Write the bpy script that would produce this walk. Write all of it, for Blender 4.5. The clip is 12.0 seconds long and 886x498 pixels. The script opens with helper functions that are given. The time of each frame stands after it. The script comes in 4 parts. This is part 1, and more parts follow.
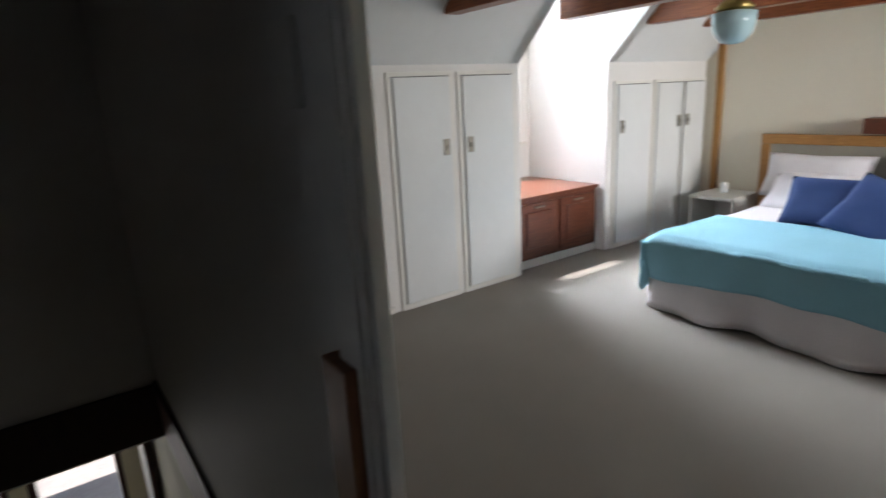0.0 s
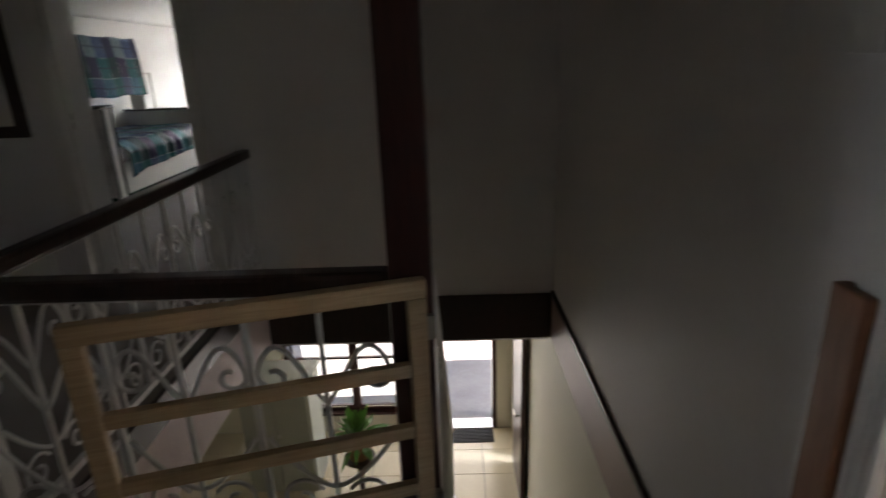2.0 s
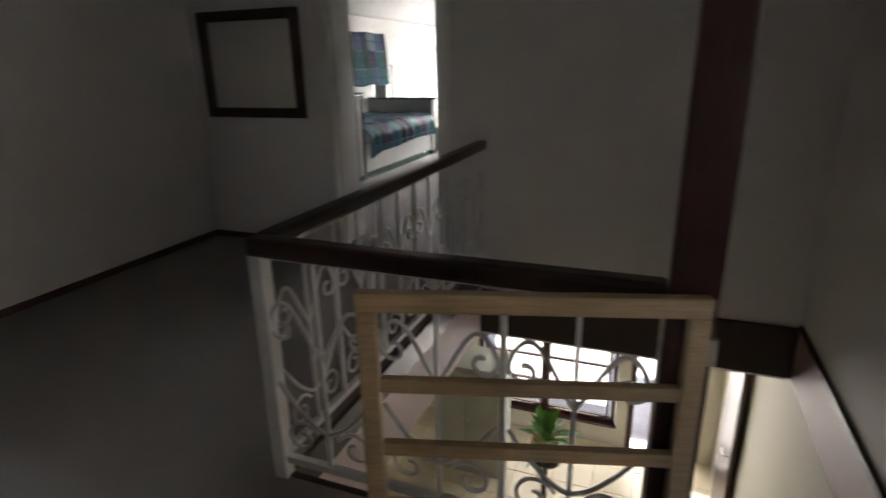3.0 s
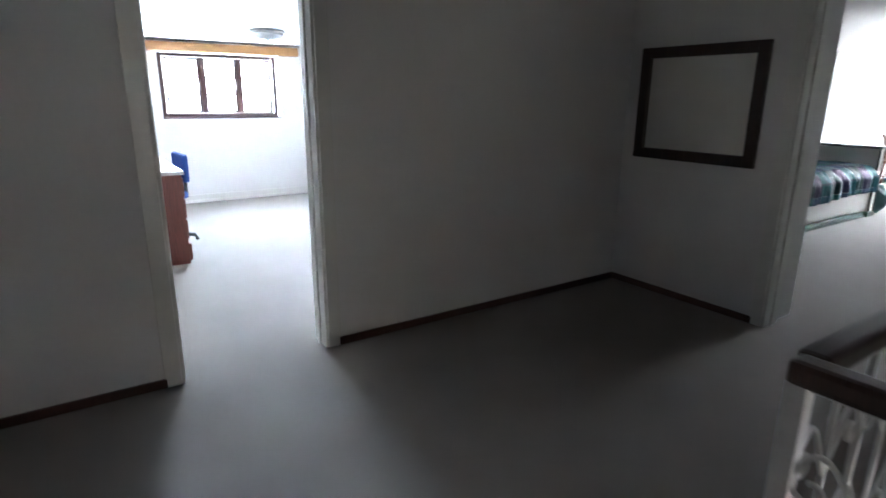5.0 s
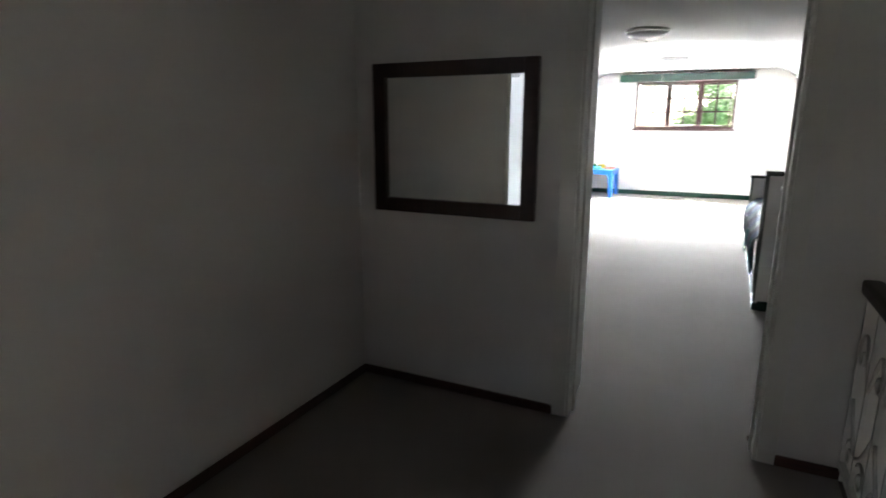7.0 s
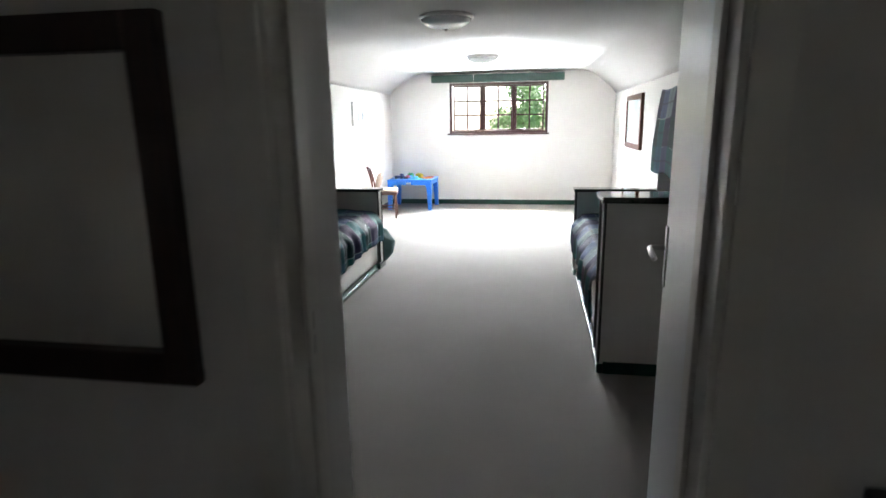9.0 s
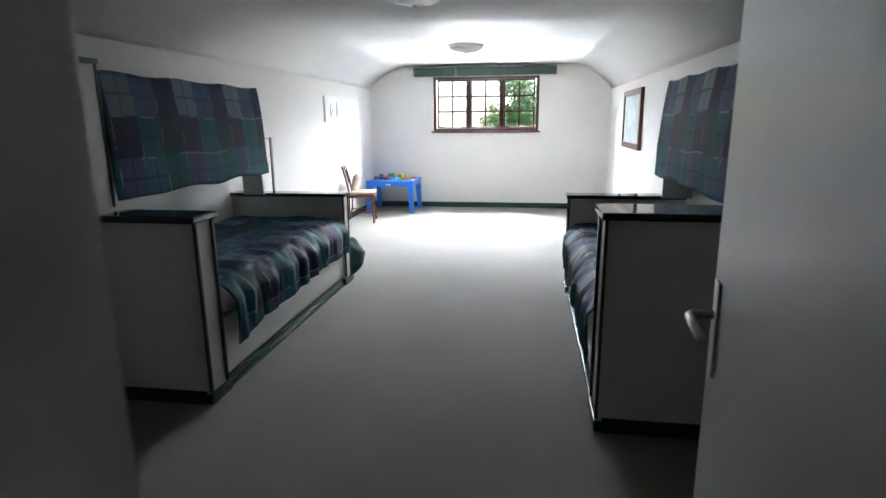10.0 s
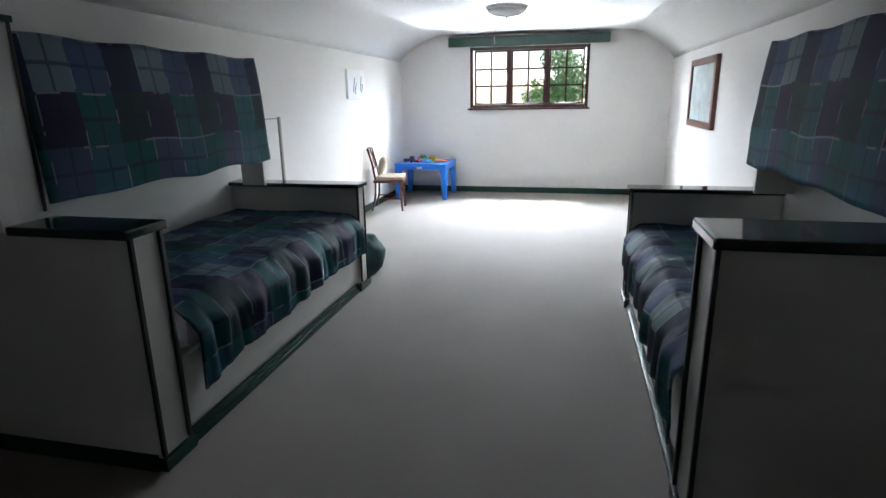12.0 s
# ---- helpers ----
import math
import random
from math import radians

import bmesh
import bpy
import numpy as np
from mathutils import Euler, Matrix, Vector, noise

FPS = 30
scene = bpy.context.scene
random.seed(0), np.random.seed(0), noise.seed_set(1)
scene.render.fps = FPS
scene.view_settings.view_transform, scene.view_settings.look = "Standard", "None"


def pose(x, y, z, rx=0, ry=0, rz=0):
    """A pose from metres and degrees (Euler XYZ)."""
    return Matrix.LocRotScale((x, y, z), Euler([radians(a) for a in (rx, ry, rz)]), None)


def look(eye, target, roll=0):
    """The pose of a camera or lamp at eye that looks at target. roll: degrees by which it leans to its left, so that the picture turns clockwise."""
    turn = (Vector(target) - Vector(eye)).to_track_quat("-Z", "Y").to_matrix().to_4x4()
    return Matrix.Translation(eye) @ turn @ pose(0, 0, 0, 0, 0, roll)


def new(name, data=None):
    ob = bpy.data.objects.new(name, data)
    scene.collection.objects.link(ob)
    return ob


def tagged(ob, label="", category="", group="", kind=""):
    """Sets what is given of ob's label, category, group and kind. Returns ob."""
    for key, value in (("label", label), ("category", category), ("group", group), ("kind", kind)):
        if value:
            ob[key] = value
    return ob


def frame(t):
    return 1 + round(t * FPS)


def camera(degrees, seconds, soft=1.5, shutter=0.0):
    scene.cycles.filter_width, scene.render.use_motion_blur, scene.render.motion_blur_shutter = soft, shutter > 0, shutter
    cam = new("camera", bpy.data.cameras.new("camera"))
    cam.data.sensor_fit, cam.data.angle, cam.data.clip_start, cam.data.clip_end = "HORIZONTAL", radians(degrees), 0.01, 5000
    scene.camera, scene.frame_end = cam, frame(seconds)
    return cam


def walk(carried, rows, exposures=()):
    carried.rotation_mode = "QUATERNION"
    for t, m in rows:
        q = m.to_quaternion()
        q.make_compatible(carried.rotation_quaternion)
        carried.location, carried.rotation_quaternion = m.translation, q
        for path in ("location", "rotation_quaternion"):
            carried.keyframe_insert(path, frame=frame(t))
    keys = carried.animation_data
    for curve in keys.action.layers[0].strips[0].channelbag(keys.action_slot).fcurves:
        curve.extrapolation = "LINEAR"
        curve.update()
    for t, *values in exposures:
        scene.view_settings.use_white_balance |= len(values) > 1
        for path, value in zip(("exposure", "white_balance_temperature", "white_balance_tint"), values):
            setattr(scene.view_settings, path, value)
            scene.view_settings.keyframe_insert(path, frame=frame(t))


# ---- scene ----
cam = camera(76.6, 12.0, 1.5, 0.5)
PATH = [
    (0, (3.857, -3.308, 1.284), (4.972, -1.731, 0.765), -3.1),
    (0.5, (3.767, -3.363, 1.279), (4.6, -1.624, 0.748), -2.8),
    (1, (3.692, -3.385, 1.268), (4.276, -1.565, 0.682), -2.6),
    (1.5, (3.614, -3.417, 1.276), (3.898, -1.539, 0.648), -2.4),
    (2, (3.524, -3.44, 1.29), (3.484, -1.542, 0.659), -2.1),
    (2.5, (3.426, -3.413, 1.285), (3.056, -1.552, 0.653), -1.7),
    (3, (3.329, -3.433, 1.29), (2.633, -1.665, 0.664), -1.1),
    (3.5, (3.222, -3.476, 1.31), (2.215, -1.868, 0.68), -1.1),
    (3.7, (3.17, -3.483, 1.304), (2.045, -1.953, 0.676), -0.3),
    (5.3, (2.566, -3.34, 1.374), (0.944, -2.289, 0.859), 0.4),
    (5.5, (2.446, -3.277, 1.389), (0.836, -2.204, 0.885), 0.5),
    (6, (2.132, -3.128, 1.384), (0.744, -1.771, 0.902), 0.8),
    (6.5, (1.902, -2.856, 1.363), (0.792, -1.254, 0.914), 0.5),
    (7, (1.719, -2.486, 1.39), (0.857, -0.736, 0.95), 0.1),
    (7.5, (1.615, -2.146, 1.395), (0.964, -0.304, 0.969), -0.0),
    (9.3, (1.659, -0.768, 1.471), (1.359, 1.16, 1.03), -0.6),
    (9.5, (1.671, -0.625, 1.452), (1.375, 1.303, 1.01), -0.4),
    (10, (1.69, -0.27, 1.443), (1.397, 1.658, 0.998), -0.5),
    (10.5, (1.695, -0.006, 1.429), (1.394, 1.916, 0.962), -0.6),
    (11, (1.681, 0.245, 1.427), (1.331, 2.153, 0.939), -0.7),
    (11.5, (1.636, 0.451, 1.434), (1.237, 2.343, 0.92), -0.9),
    (12, (1.613, 0.554, 1.439), (1.187, 2.437, 0.918), -0.9),
]
walk(cam, [(t, look(eye, target, roll)) for t, eye, target, roll in PATH],
     [(0.0, 0.85, 6200, 13), (0.7, 1.0, 6250, 13), (1.5, 1.4, 6400, 13), (2.0, 2.3, 6700, 16), (2.5, 2.7, 6800, 18), (3.5, 3.35, 6300, 14),
      (5.5, 3.4, 5900, 13), (6.5, 3.45, 6350, 14), (7.5, 3.15, 6350, 14), (9.4, 2.35, 6200, 12), (10.5, 1.8, 5950, 12), (12.0, 1.65, 5950, 12)])

# ---- world, sun, window light and one added fill lamp ----
world = bpy.data.worlds.new("sky")
scene.world = world
world.use_nodes = True
wn = world.node_tree
sky = wn.nodes.new("ShaderNodeTexSky")
sky.sky_type, sky.sun_disc = "NISHITA", False
sky.sun_elevation, sky.sun_rotation = radians(62), 0.0
wn.links.new(sky.outputs[0], wn.nodes["Background"].inputs[0])
wn.nodes["Background"].inputs[1].default_value = 0.13

sun = new("sun", bpy.data.lights.new("sun", "SUN"))
sun.data.energy, sun.data.angle, sun.data.color = 5.0, radians(0.5), (1.0, 0.95, 0.86)
sun.matrix_world = look((0, 0, 0), (0.0, -math.cos(radians(62)), -math.sin(radians(62))))


def window_light(name, eye, target, w, h, watts, color, spread=150):
    ob = new(name, bpy.data.lights.new(name, "AREA"))
    ob.data.shape, ob.data.size, ob.data.size_y = "RECTANGLE", w, h
    ob.data.energy, ob.data.color = watts, color
    ob.data.spread = radians(spread)
    ob.matrix_world = look(eye, target)


DAY = (0.92, 0.97, 1.0)
window_light("daylight_bedroom", (0.96, 10.4, 2.75), (0.96, 7.6, 1.0), 2.6, 1.1, 540, DAY)
window_light("daylight_study", (-5.6, -1.62, 1.42), (-1.0, -1.62, 1.1), 2.4, 1.5, 135, (0.78, 0.89, 1.0))
window_light("daylight_dormer", (7.03, 1.25, 2.55), (7.03, -0.6, 0.7), 0.8, 0.9, 130, DAY)
# Unseen fill lamp added to brighten the bed; no window is known there.
window_light("fill_master_south", (7.4, -6.40, 1.5), (8.0, -2.0, 0.6), 1.8, 1.0, 32, (1.0, 0.97, 0.9), 84)
window_light("daylight_hall_door", (3.6, 2.42, -1.9), (3.4, -1.0, -2.6), 0.7, 1.9, 2.2, (1.0, 0.95, 0.86))
window_light("daylight_hall_window", (2.35, 2.42, -1.9), (2.4, -1.0, -2.6), 1.3, 1.4, 2.2, (1.0, 0.95, 0.86))

# ---- materials ----


def mat(name, color, rough=0.6, var=0.08, scale=3.0, bump=0.0, bscale=60.0, metal=0.0, rand=0.0, coat=0.0):
    m = bpy.data.materials.new(name)
    m.use_nodes = True
    nt = m.node_tree
    p = nt.nodes["Principled BSDF"]
    p.inputs["Roughness"].default_value, p.inputs["Metallic"].default_value = rough, metal
    p.inputs["Coat Weight"].default_value = coat
    tc = nt.nodes.new("ShaderNodeTexCoord")
    n1, n2 = nt.nodes.new("ShaderNodeTexNoise"), nt.nodes.new("ShaderNodeTexNoise")
    n1.inputs["Scale"].default_value, n1.inputs["Detail"].default_value = scale, 4
    n2.inputs["Scale"].default_value, n2.inputs["Detail"].default_value = bscale, 3
    for n in (n1, n2):
        nt.links.new(tc.outputs["Object"], n.inputs["Vector"])
    add = nt.nodes.new("ShaderNodeMath")
    add.operation = "ADD"
    half = nt.nodes.new("ShaderNodeMath")
    half.operation, half.inputs[1].default_value = "MULTIPLY", 0.5
    nt.links.new(n2.outputs[0], half.inputs[0])
    nt.links.new(n1.outputs[0], add.inputs[0])
    nt.links.new(half.outputs[0], add.inputs[1])
    ramp = nt.nodes.new("ShaderNodeMapRange")
    ramp.inputs[1].default_value, ramp.inputs[2].default_value = 0.45, 1.05
    ramp.inputs[3].default_value, ramp.inputs[4].default_value = 1 - var, 1 + var
    nt.links.new(add.outputs[0], ramp.inputs[0])
    mix = nt.nodes.new("ShaderNodeVectorMath")
    mix.operation, mix.inputs[0].default_value = "SCALE", color
    nt.links.new(ramp.outputs[0], mix.inputs["Scale"])
    last = mix
    if rand:
        oi, mr = nt.nodes.new("ShaderNodeObjectInfo"), nt.nodes.new("ShaderNodeMapRange")
        mr.inputs[3].default_value, mr.inputs[4].default_value = 1 - rand, 1 + rand
        nt.links.new(oi.outputs["Random"], mr.inputs[0])
        last = nt.nodes.new("ShaderNodeVectorMath")
        last.operation = "SCALE"
        nt.links.new(mix.outputs[0], last.inputs[0])
        nt.links.new(mr.outputs[0], last.inputs["Scale"])
    nt.links.new(last.outputs[0], p.inputs["Base Color"])
    if bump:
        b = nt.nodes.new("ShaderNodeBump")
        b.inputs["Strength"].default_value, b.inputs["Distance"].default_value = bump, 0.01
        nt.links.new(n2.outputs[0], b.inputs["Height"])
        nt.links.new(b.outputs[0], p.inputs["Normal"])
    return m


def wood(name, dark, light, axis=2, rough=0.4, scale=9.0):
    m = bpy.data.materials.new(name)
    m.use_nodes = True
    nt = m.node_tree
    p = nt.nodes["Principled BSDF"]
    p.inputs["Roughness"].default_value = rough
    tc, mp = nt.nodes.new("ShaderNodeTexCoord"), nt.nodes.new("ShaderNodeMapping")
    s = [scale * 3] * 3
    s[axis] = scale * 0.2
    mp.inputs["Scale"].default_value = s
    n, r = nt.nodes.new("ShaderNodeTexNoise"), nt.nodes.new("ShaderNodeValToRGB")
    n.inputs["Detail"].default_value, n.inputs["Distortion"].default_value = 5, 0.7
    r.color_ramp.elements[0].position, r.color_ramp.elements[1].position = 0.3, 0.7
    r.color_ramp.elements[0].color, r.color_ramp.elements[1].color = (*dark, 1), (*light, 1)
    nt.links.new(tc.outputs["Object"], mp.inputs[0])
    nt.links.new(mp.outputs[0], n.inputs["Vector"])
    nt.links.new(n.outputs[0], r.inputs[0])
    nt.links.new(r.outputs[0], p.inputs["Base Color"])
    b = nt.nodes.new("ShaderNodeBump")
    b.inputs["Strength"].default_value, b.inputs["Distance"].default_value = 0.15, 0.004
    nt.links.new(n.outputs[0], b.inputs["Height"])
    nt.links.new(b.outputs[0], p.inputs["Normal"])
    return m


def plaid(name, cell=0.195):
    """Woven plaid of navy, teal and slate patches with pale broken lines, in metres of the cloth's UV."""
    m = bpy.data.materials.new(name)
    m.use_nodes = True
    nt = m.node_tree
    p = nt.nodes["Principled BSDF"]
    p.inputs["Roughness"].default_value = 0.65
    p.inputs["Specular IOR Level"].default_value = 0.12
    uv = nt.nodes.new("ShaderNodeUVMap")

    def vec(op, a, b):
        n = nt.nodes.new("ShaderNodeVectorMath")
        n.operation = op
        nt.links.new(a, n.inputs[0])
        n.inputs[1].default_value = b
        return n.outputs[0]

    def mth(op, a, b):
        n = nt.nodes.new("ShaderNodeMath")
        n.operation = op
        for i, v in enumerate((a, b)):
            if isinstance(v, float):
                n.inputs[i].default_value = v
            else:
                nt.links.new(v, n.inputs[i])
        return n.outputs[0]

    cells = vec("MULTIPLY", uv.outputs[0], (1 / cell, 1 / (cell * 1.22), 0))
    spl = nt.nodes.new("ShaderNodeSeparateXYZ")
    nt.links.new(cells, spl.inputs[0])
    col = mth("FLOORED_MODULO", mth("FLOOR", spl.outputs[0], 0.0), 3.0)
    row = mth("FLOORED_MODULO", mth("FLOOR", spl.outputs[1], 0.0), 3.0)
    pick = mth("DIVIDE", mth("ADD", mth("ADD", mth("MULTIPLY", row, 3.0), col), 0.5), 9.0)
    ramp = nt.nodes.new("ShaderNodeValToRGB")
    ramp.color_ramp.interpolation = "CONSTANT"
    tones = [(0.055, 0.10, 0.21), (0.016, 0.024, 0.075), (0.17, 0.25, 0.29), (0.010, 0.11, 0.125), (0.010, 0.045, 0.05),
             (0.022, 0.022, 0.070), (0.030, 0.13, 0.19), (0.010, 0.115, 0.115), (0.050, 0.085, 0.17)]
    cols = [(k / 9, [0.72 * v for v in c]) for k, c in enumerate(tones)]
    e = ramp.color_ramp.elements
    while len(e) < len(cols):
        e.new(0.5)
    for el, (pos, c) in zip(e, cols):
        el.position, el.color = pos, (*c, 1)
    nt.links.new(pick, ramp.inputs[0])
    fr = nt.nodes.new("ShaderNodeVectorMath")
    fr.operation = "FRACTION"
    nt.links.new(cells, fr.inputs[0])
    sx = nt.nodes.new("ShaderNodeSeparateXYZ")
    nt.links.new(fr.outputs[0], sx.inputs[0])
    noi = nt.nodes.new("ShaderNodeTexNoise")
    noi.inputs["Scale"].default_value = 5.0
    nt.links.new(uv.outputs[0], noi.inputs["Vector"])
    breaks = mth("GREATER_THAN", noi.outputs[0], 0.5)
    lines = mth("MAXIMUM", mth("LESS_THAN", sx.outputs[0], 0.04), mth("LESS_THAN", sx.outputs[1], 0.04))
    pale = mth("MULTIPLY", mth("MULTIPLY", lines, breaks), 0.42)
    cross = mth("MAXIMUM", mth("COMPARE", sx.outputs[0], 0.5), mth("COMPARE", sx.outputs[1], 0.5))
    for lk in list(nt.links):
        if lk.to_node.type == "MATH" and lk.to_node.operation == "COMPARE":
            lk.to_node.inputs[2].default_value = 0.035
    dark = mth("MULTIPLY", cross, 0.6)
    m1, m2 = nt.nodes.new("ShaderNodeMix"), nt.nodes.new("ShaderNodeMix")
    for mm in (m1, m2):
        mm.data_type = "RGBA"
    nt.links.new(dark, m1.inputs[0])
    nt.links.new(ramp.outputs[0], m1.inputs[6])
    m1.inputs[7].default_value = (0.012, 0.015, 0.035, 1)
    nt.links.new(pale, m2.inputs[0])
    nt.links.new(m1.outputs[2], m2.inputs[6])
    m2.inputs[7].default_value = (0.35, 0.42, 0.45, 1)
    nt.links.new(m2.outputs[2], p.inputs["Base Color"])
    wv = nt.nodes.new("ShaderNodeTexNoise")
    wv.inputs["Scale"].default_value = 260.0
    nt.links.new(uv.outputs[0], wv.inputs["Vector"])
    b = nt.nodes.new("ShaderNodeBump")
    b.inputs["Strength"].default_value, b.inputs["Distance"].default_value = 0.2, 0.003
    nt.links.new(wv.outputs[0], b.inputs["Height"])
    nt.links.new(b.outputs[0], p.inputs["Normal"])
    return m


def glass(name):
    m = bpy.data.materials.new(name)
    m.use_nodes = True
    p = m.node_tree.nodes["Principled BSDF"]
    p.inputs["Transmission Weight"].default_value, p.inputs["Roughness"].default_value = 1.0, 0.0
    p.inputs["IOR"].default_value = 1.05
    return m


WALL = mat("white_wall_paint", (0.71, 0.69, 0.66), 0.65, 0.03, 1.2, 0.12, 45)
CEIL = mat("white_ceiling_paint", (0.72, 0.72, 0.705), 0.6, 0.03, 0.9, 0.2, 16)
CREAM = mat("cream_wall_paint", (0.72, 0.67, 0.55), 0.65, 0.03, 1.2, 0.1, 45)
FRAME = mat("cream_gloss_paint", (0.70, 0.68, 0.63), 0.3, 0.04, 4, 0.05, 30)
DOORP = mat("white_gloss_door_paint", (0.66, 0.67, 0.66), 0.34, 0.03, 2, 0.10, 14)
CARPET = mat("greige_carpet", (0.245, 0.222, 0.198), 0.95, 0.10, 1.6, 0.35, 330)
SKIRT = wood("dark_red_brown_skirting", (0.045, 0.016, 0.010), (0.085, 0.03, 0.02), 0, 0.35)
DARKW = wood("dark_stained_timber", (0.018, 0.008, 0.006), (0.045, 0.018, 0.012), 2, 0.35)
DARKRED = wood("dark_red_painted_timber", (0.03, 0.008, 0.007), (0.055, 0.015, 0.012), 2, 0.35)
PINE = wood("pale_pine", (0.36, 0.25, 0.14), (0.48, 0.35, 0.21), 0, 0.5)
BEAM = wood("varnished_orange_beam", (0.17, 0.045, 0.012), (0.30, 0.09, 0.025), 1, 0.35)
OAK = wood("honey_oak", (0.30, 0.14, 0.035), (0.42, 0.21, 0.06), 1, 0.4)
BATTEN = wood("orange_brown_batten", (0.16, 0.06, 0.022), (0.26, 0.105, 0.045), 2, 0.45)
MAHOG = wood("mahogany", (0.075, 0.022, 0.012), (0.16, 0.05, 0.025), 0, 0.3)
DESKW = wood("red_brown_desk_veneer", (0.09, 0.025, 0.016), (0.15, 0.045, 0.03), 2, 0.35)
IRON = mat("white_painted_iron", (0.68, 0.67, 0.64), 0.4, 0.08, 12, 0.1, 60)
GREEN = mat("dark_green_gloss_paint", (0.012, 0.05, 0.036), 0.25, 0.15, 6, 0.05, 40)
CAP = mat("polished_dark_green_top", (0.010, 0.022, 0.018), 0.08, 0.25, 9, 0.0, 90, coat=0.3)
EDGE = mat("black_green_edge_trim", (0.012, 0.016, 0.014), 0.35, 0.1, 9)
BOARD = mat("white_melamine_board", (0.66, 0.65, 0.61), 0.35, 0.02, 1.5)
STEEL = mat("brushed_steel", (0.6, 0.59, 0.57), 0.28, 0.05, 8, metal=1.0)
BRONZE = mat("dull_pewter_handle", (0.30, 0.28, 0.24), 0.4, 0.1, 20, metal=0.8)
SILVER = mat("mirror_silver", (0.83, 0.85, 0.83), 0.015, 0.0, 1, metal=1.0)
PLAID = plaid("navy_teal_plaid_cloth")
GLASS = glass("window_glass")
OPAL = mat("opal_lamp_glass", (0.66, 0.68, 0.68), 0.12, 0.02, 3, coat=0.5)
BLUEOPAL = mat("pale_blue_lamp_glass", (0.42, 0.58, 0.62), 0.15, 0.06, 6, coat=0.4)
BLUEP = mat("bright_blue_plastic", (0.015, 0.16, 0.62), 0.32, 0.03, 3)
TILE = mat("cream_floor_tile", (0.66, 0.58, 0.42), 0.2, 0.05, 2, 0.03, 20, rand=0.04)
GROUT = mat("tile_grout", (0.32, 0.28, 0.22), 0.9, 0.1, 12)
PAVE = mat("grey_pink_paving", (0.36, 0.32, 0.31), 0.8, 0.2, 2.2, 0.3, 30)
MAUVE = mat("mauve_fascia_paint", (0.34, 0.23, 0.21), 0.5, 0.06, 3, 0.05, 40)
PINK = mat("pale_pink_fascia_paint", (0.62, 0.50, 0.49), 0.55, 0.06, 3, 0.05, 40)
TURQ = mat("turquoise_woven_throw", (0.25, 0.50, 0.62), 0.85, 0.08, 3, 0.6, 160)
LINEN = mat("white_bed_linen", (0.76, 0.74, 0.77), 0.8, 0.04, 4, 0.3, 90)
SKIRTC = mat("white_cotton_valance", (0.72, 0.69, 0.72), 0.85, 0.05, 5, 0.3, 120)
NAVY = mat("navy_cushion_cloth", (0.008, 0.032, 0.125), 0.85, 0.1, 6, 0.5, 160)
GREYP = mat("grey_headboard_panel", (0.30, 0.28, 0.24), 0.7, 0.08, 8, 0.3, 80)
PAPER = mat("white_paper", (0.78, 0.78, 0.77), 0.7, 0.03, 8)
PRINT = mat("pale_landscape_print", (0.42, 0.50, 0.50), 0.35, 0.35, 5, 0, 14)
INKB = mat("blue_grey_ink", (0.20, 0.30, 0.38), 0.7, 0.2, 9)
BLUES = mat("blue_chair_fabric", (0.02, 0.07, 0.30), 0.8, 0.1, 8, 0.4, 120)
TERRA = mat("terracotta_pot", (0.42, 0.22, 0.10), 0.8, 0.15, 7, 0.2, 50)
LEAF = mat("green_leaf", (0.10, 0.26, 0.04), 0.5, 0.3, 9, rand=0.3)
TREEL = mat("tree_leaf", (0.11, 0.20, 0.05), 0.6, 0.4, 3)
BARK = mat("tree_bark", (0.10, 0.075, 0.05), 0.9, 0.3, 7, 0.6, 30)
GRASS = mat("lawn_grass", (0.07, 0.12, 0.03), 0.95, 0.3, 0.6, 0.5, 40)
HALLW = mat("pale_grey_green_door_paint", (0.46, 0.47, 0.40), 0.5, 0.05, 3)
RUBBER = mat("ribbed_mat_rubber", (0.035, 0.033, 0.032), 0.8, 0.2, 20)
CUSH = mat("beige_seat_cushion", (0.42, 0.34, 0.26), 0.85, 0.2, 18, 0.4, 140)
TOYS = [mat("toy_green_plastic", (0.03, 0.25, 0.06), 0.4), mat("toy_yellow_plastic", (0.65, 0.5, 0.03), 0.4),
        mat("toy_orange_plastic", (0.7, 0.2, 0.03), 0.4), mat("toy_navy_plastic", (0.02, 0.03, 0.10), 0.4),
        mat("toy_light_blue_plastic", (0.08, 0.35, 0.7), 0.4), mat("toy_red_plastic", (0.5, 0.04, 0.04), 0.4)]

# ---- mesh helpers ----


def mesh_of(name, bm, material, smooth=False):
    me = bpy.data.meshes.new(name)
    bm.normal_update()
    bm.to_mesh(me)
    bm.free()
    me.materials.append(material)
    if smooth:
        me.polygons.foreach_set("use_smooth", [True] * len(me.polygons))
    return me


def part(name, bm, material, parent, label="", smooth=False):
    ob = new(name, mesh_of(name, bm, material, smooth))
    ob.parent = parent
    if label:
        ob["label"] = label
    return ob


def thing(name, label, category, group="", at=None):
    ob = new(name)
    ob.empty_display_size = 0.1
    if at is not None:
        ob.matrix_basis = at
    return tagged(ob, label, category, group)


def solid(name, bm, material, label, category="", group="", kind="", smooth=False):
    return tagged(new(name, mesh_of(name, bm, material, smooth)), label, category, group, kind)


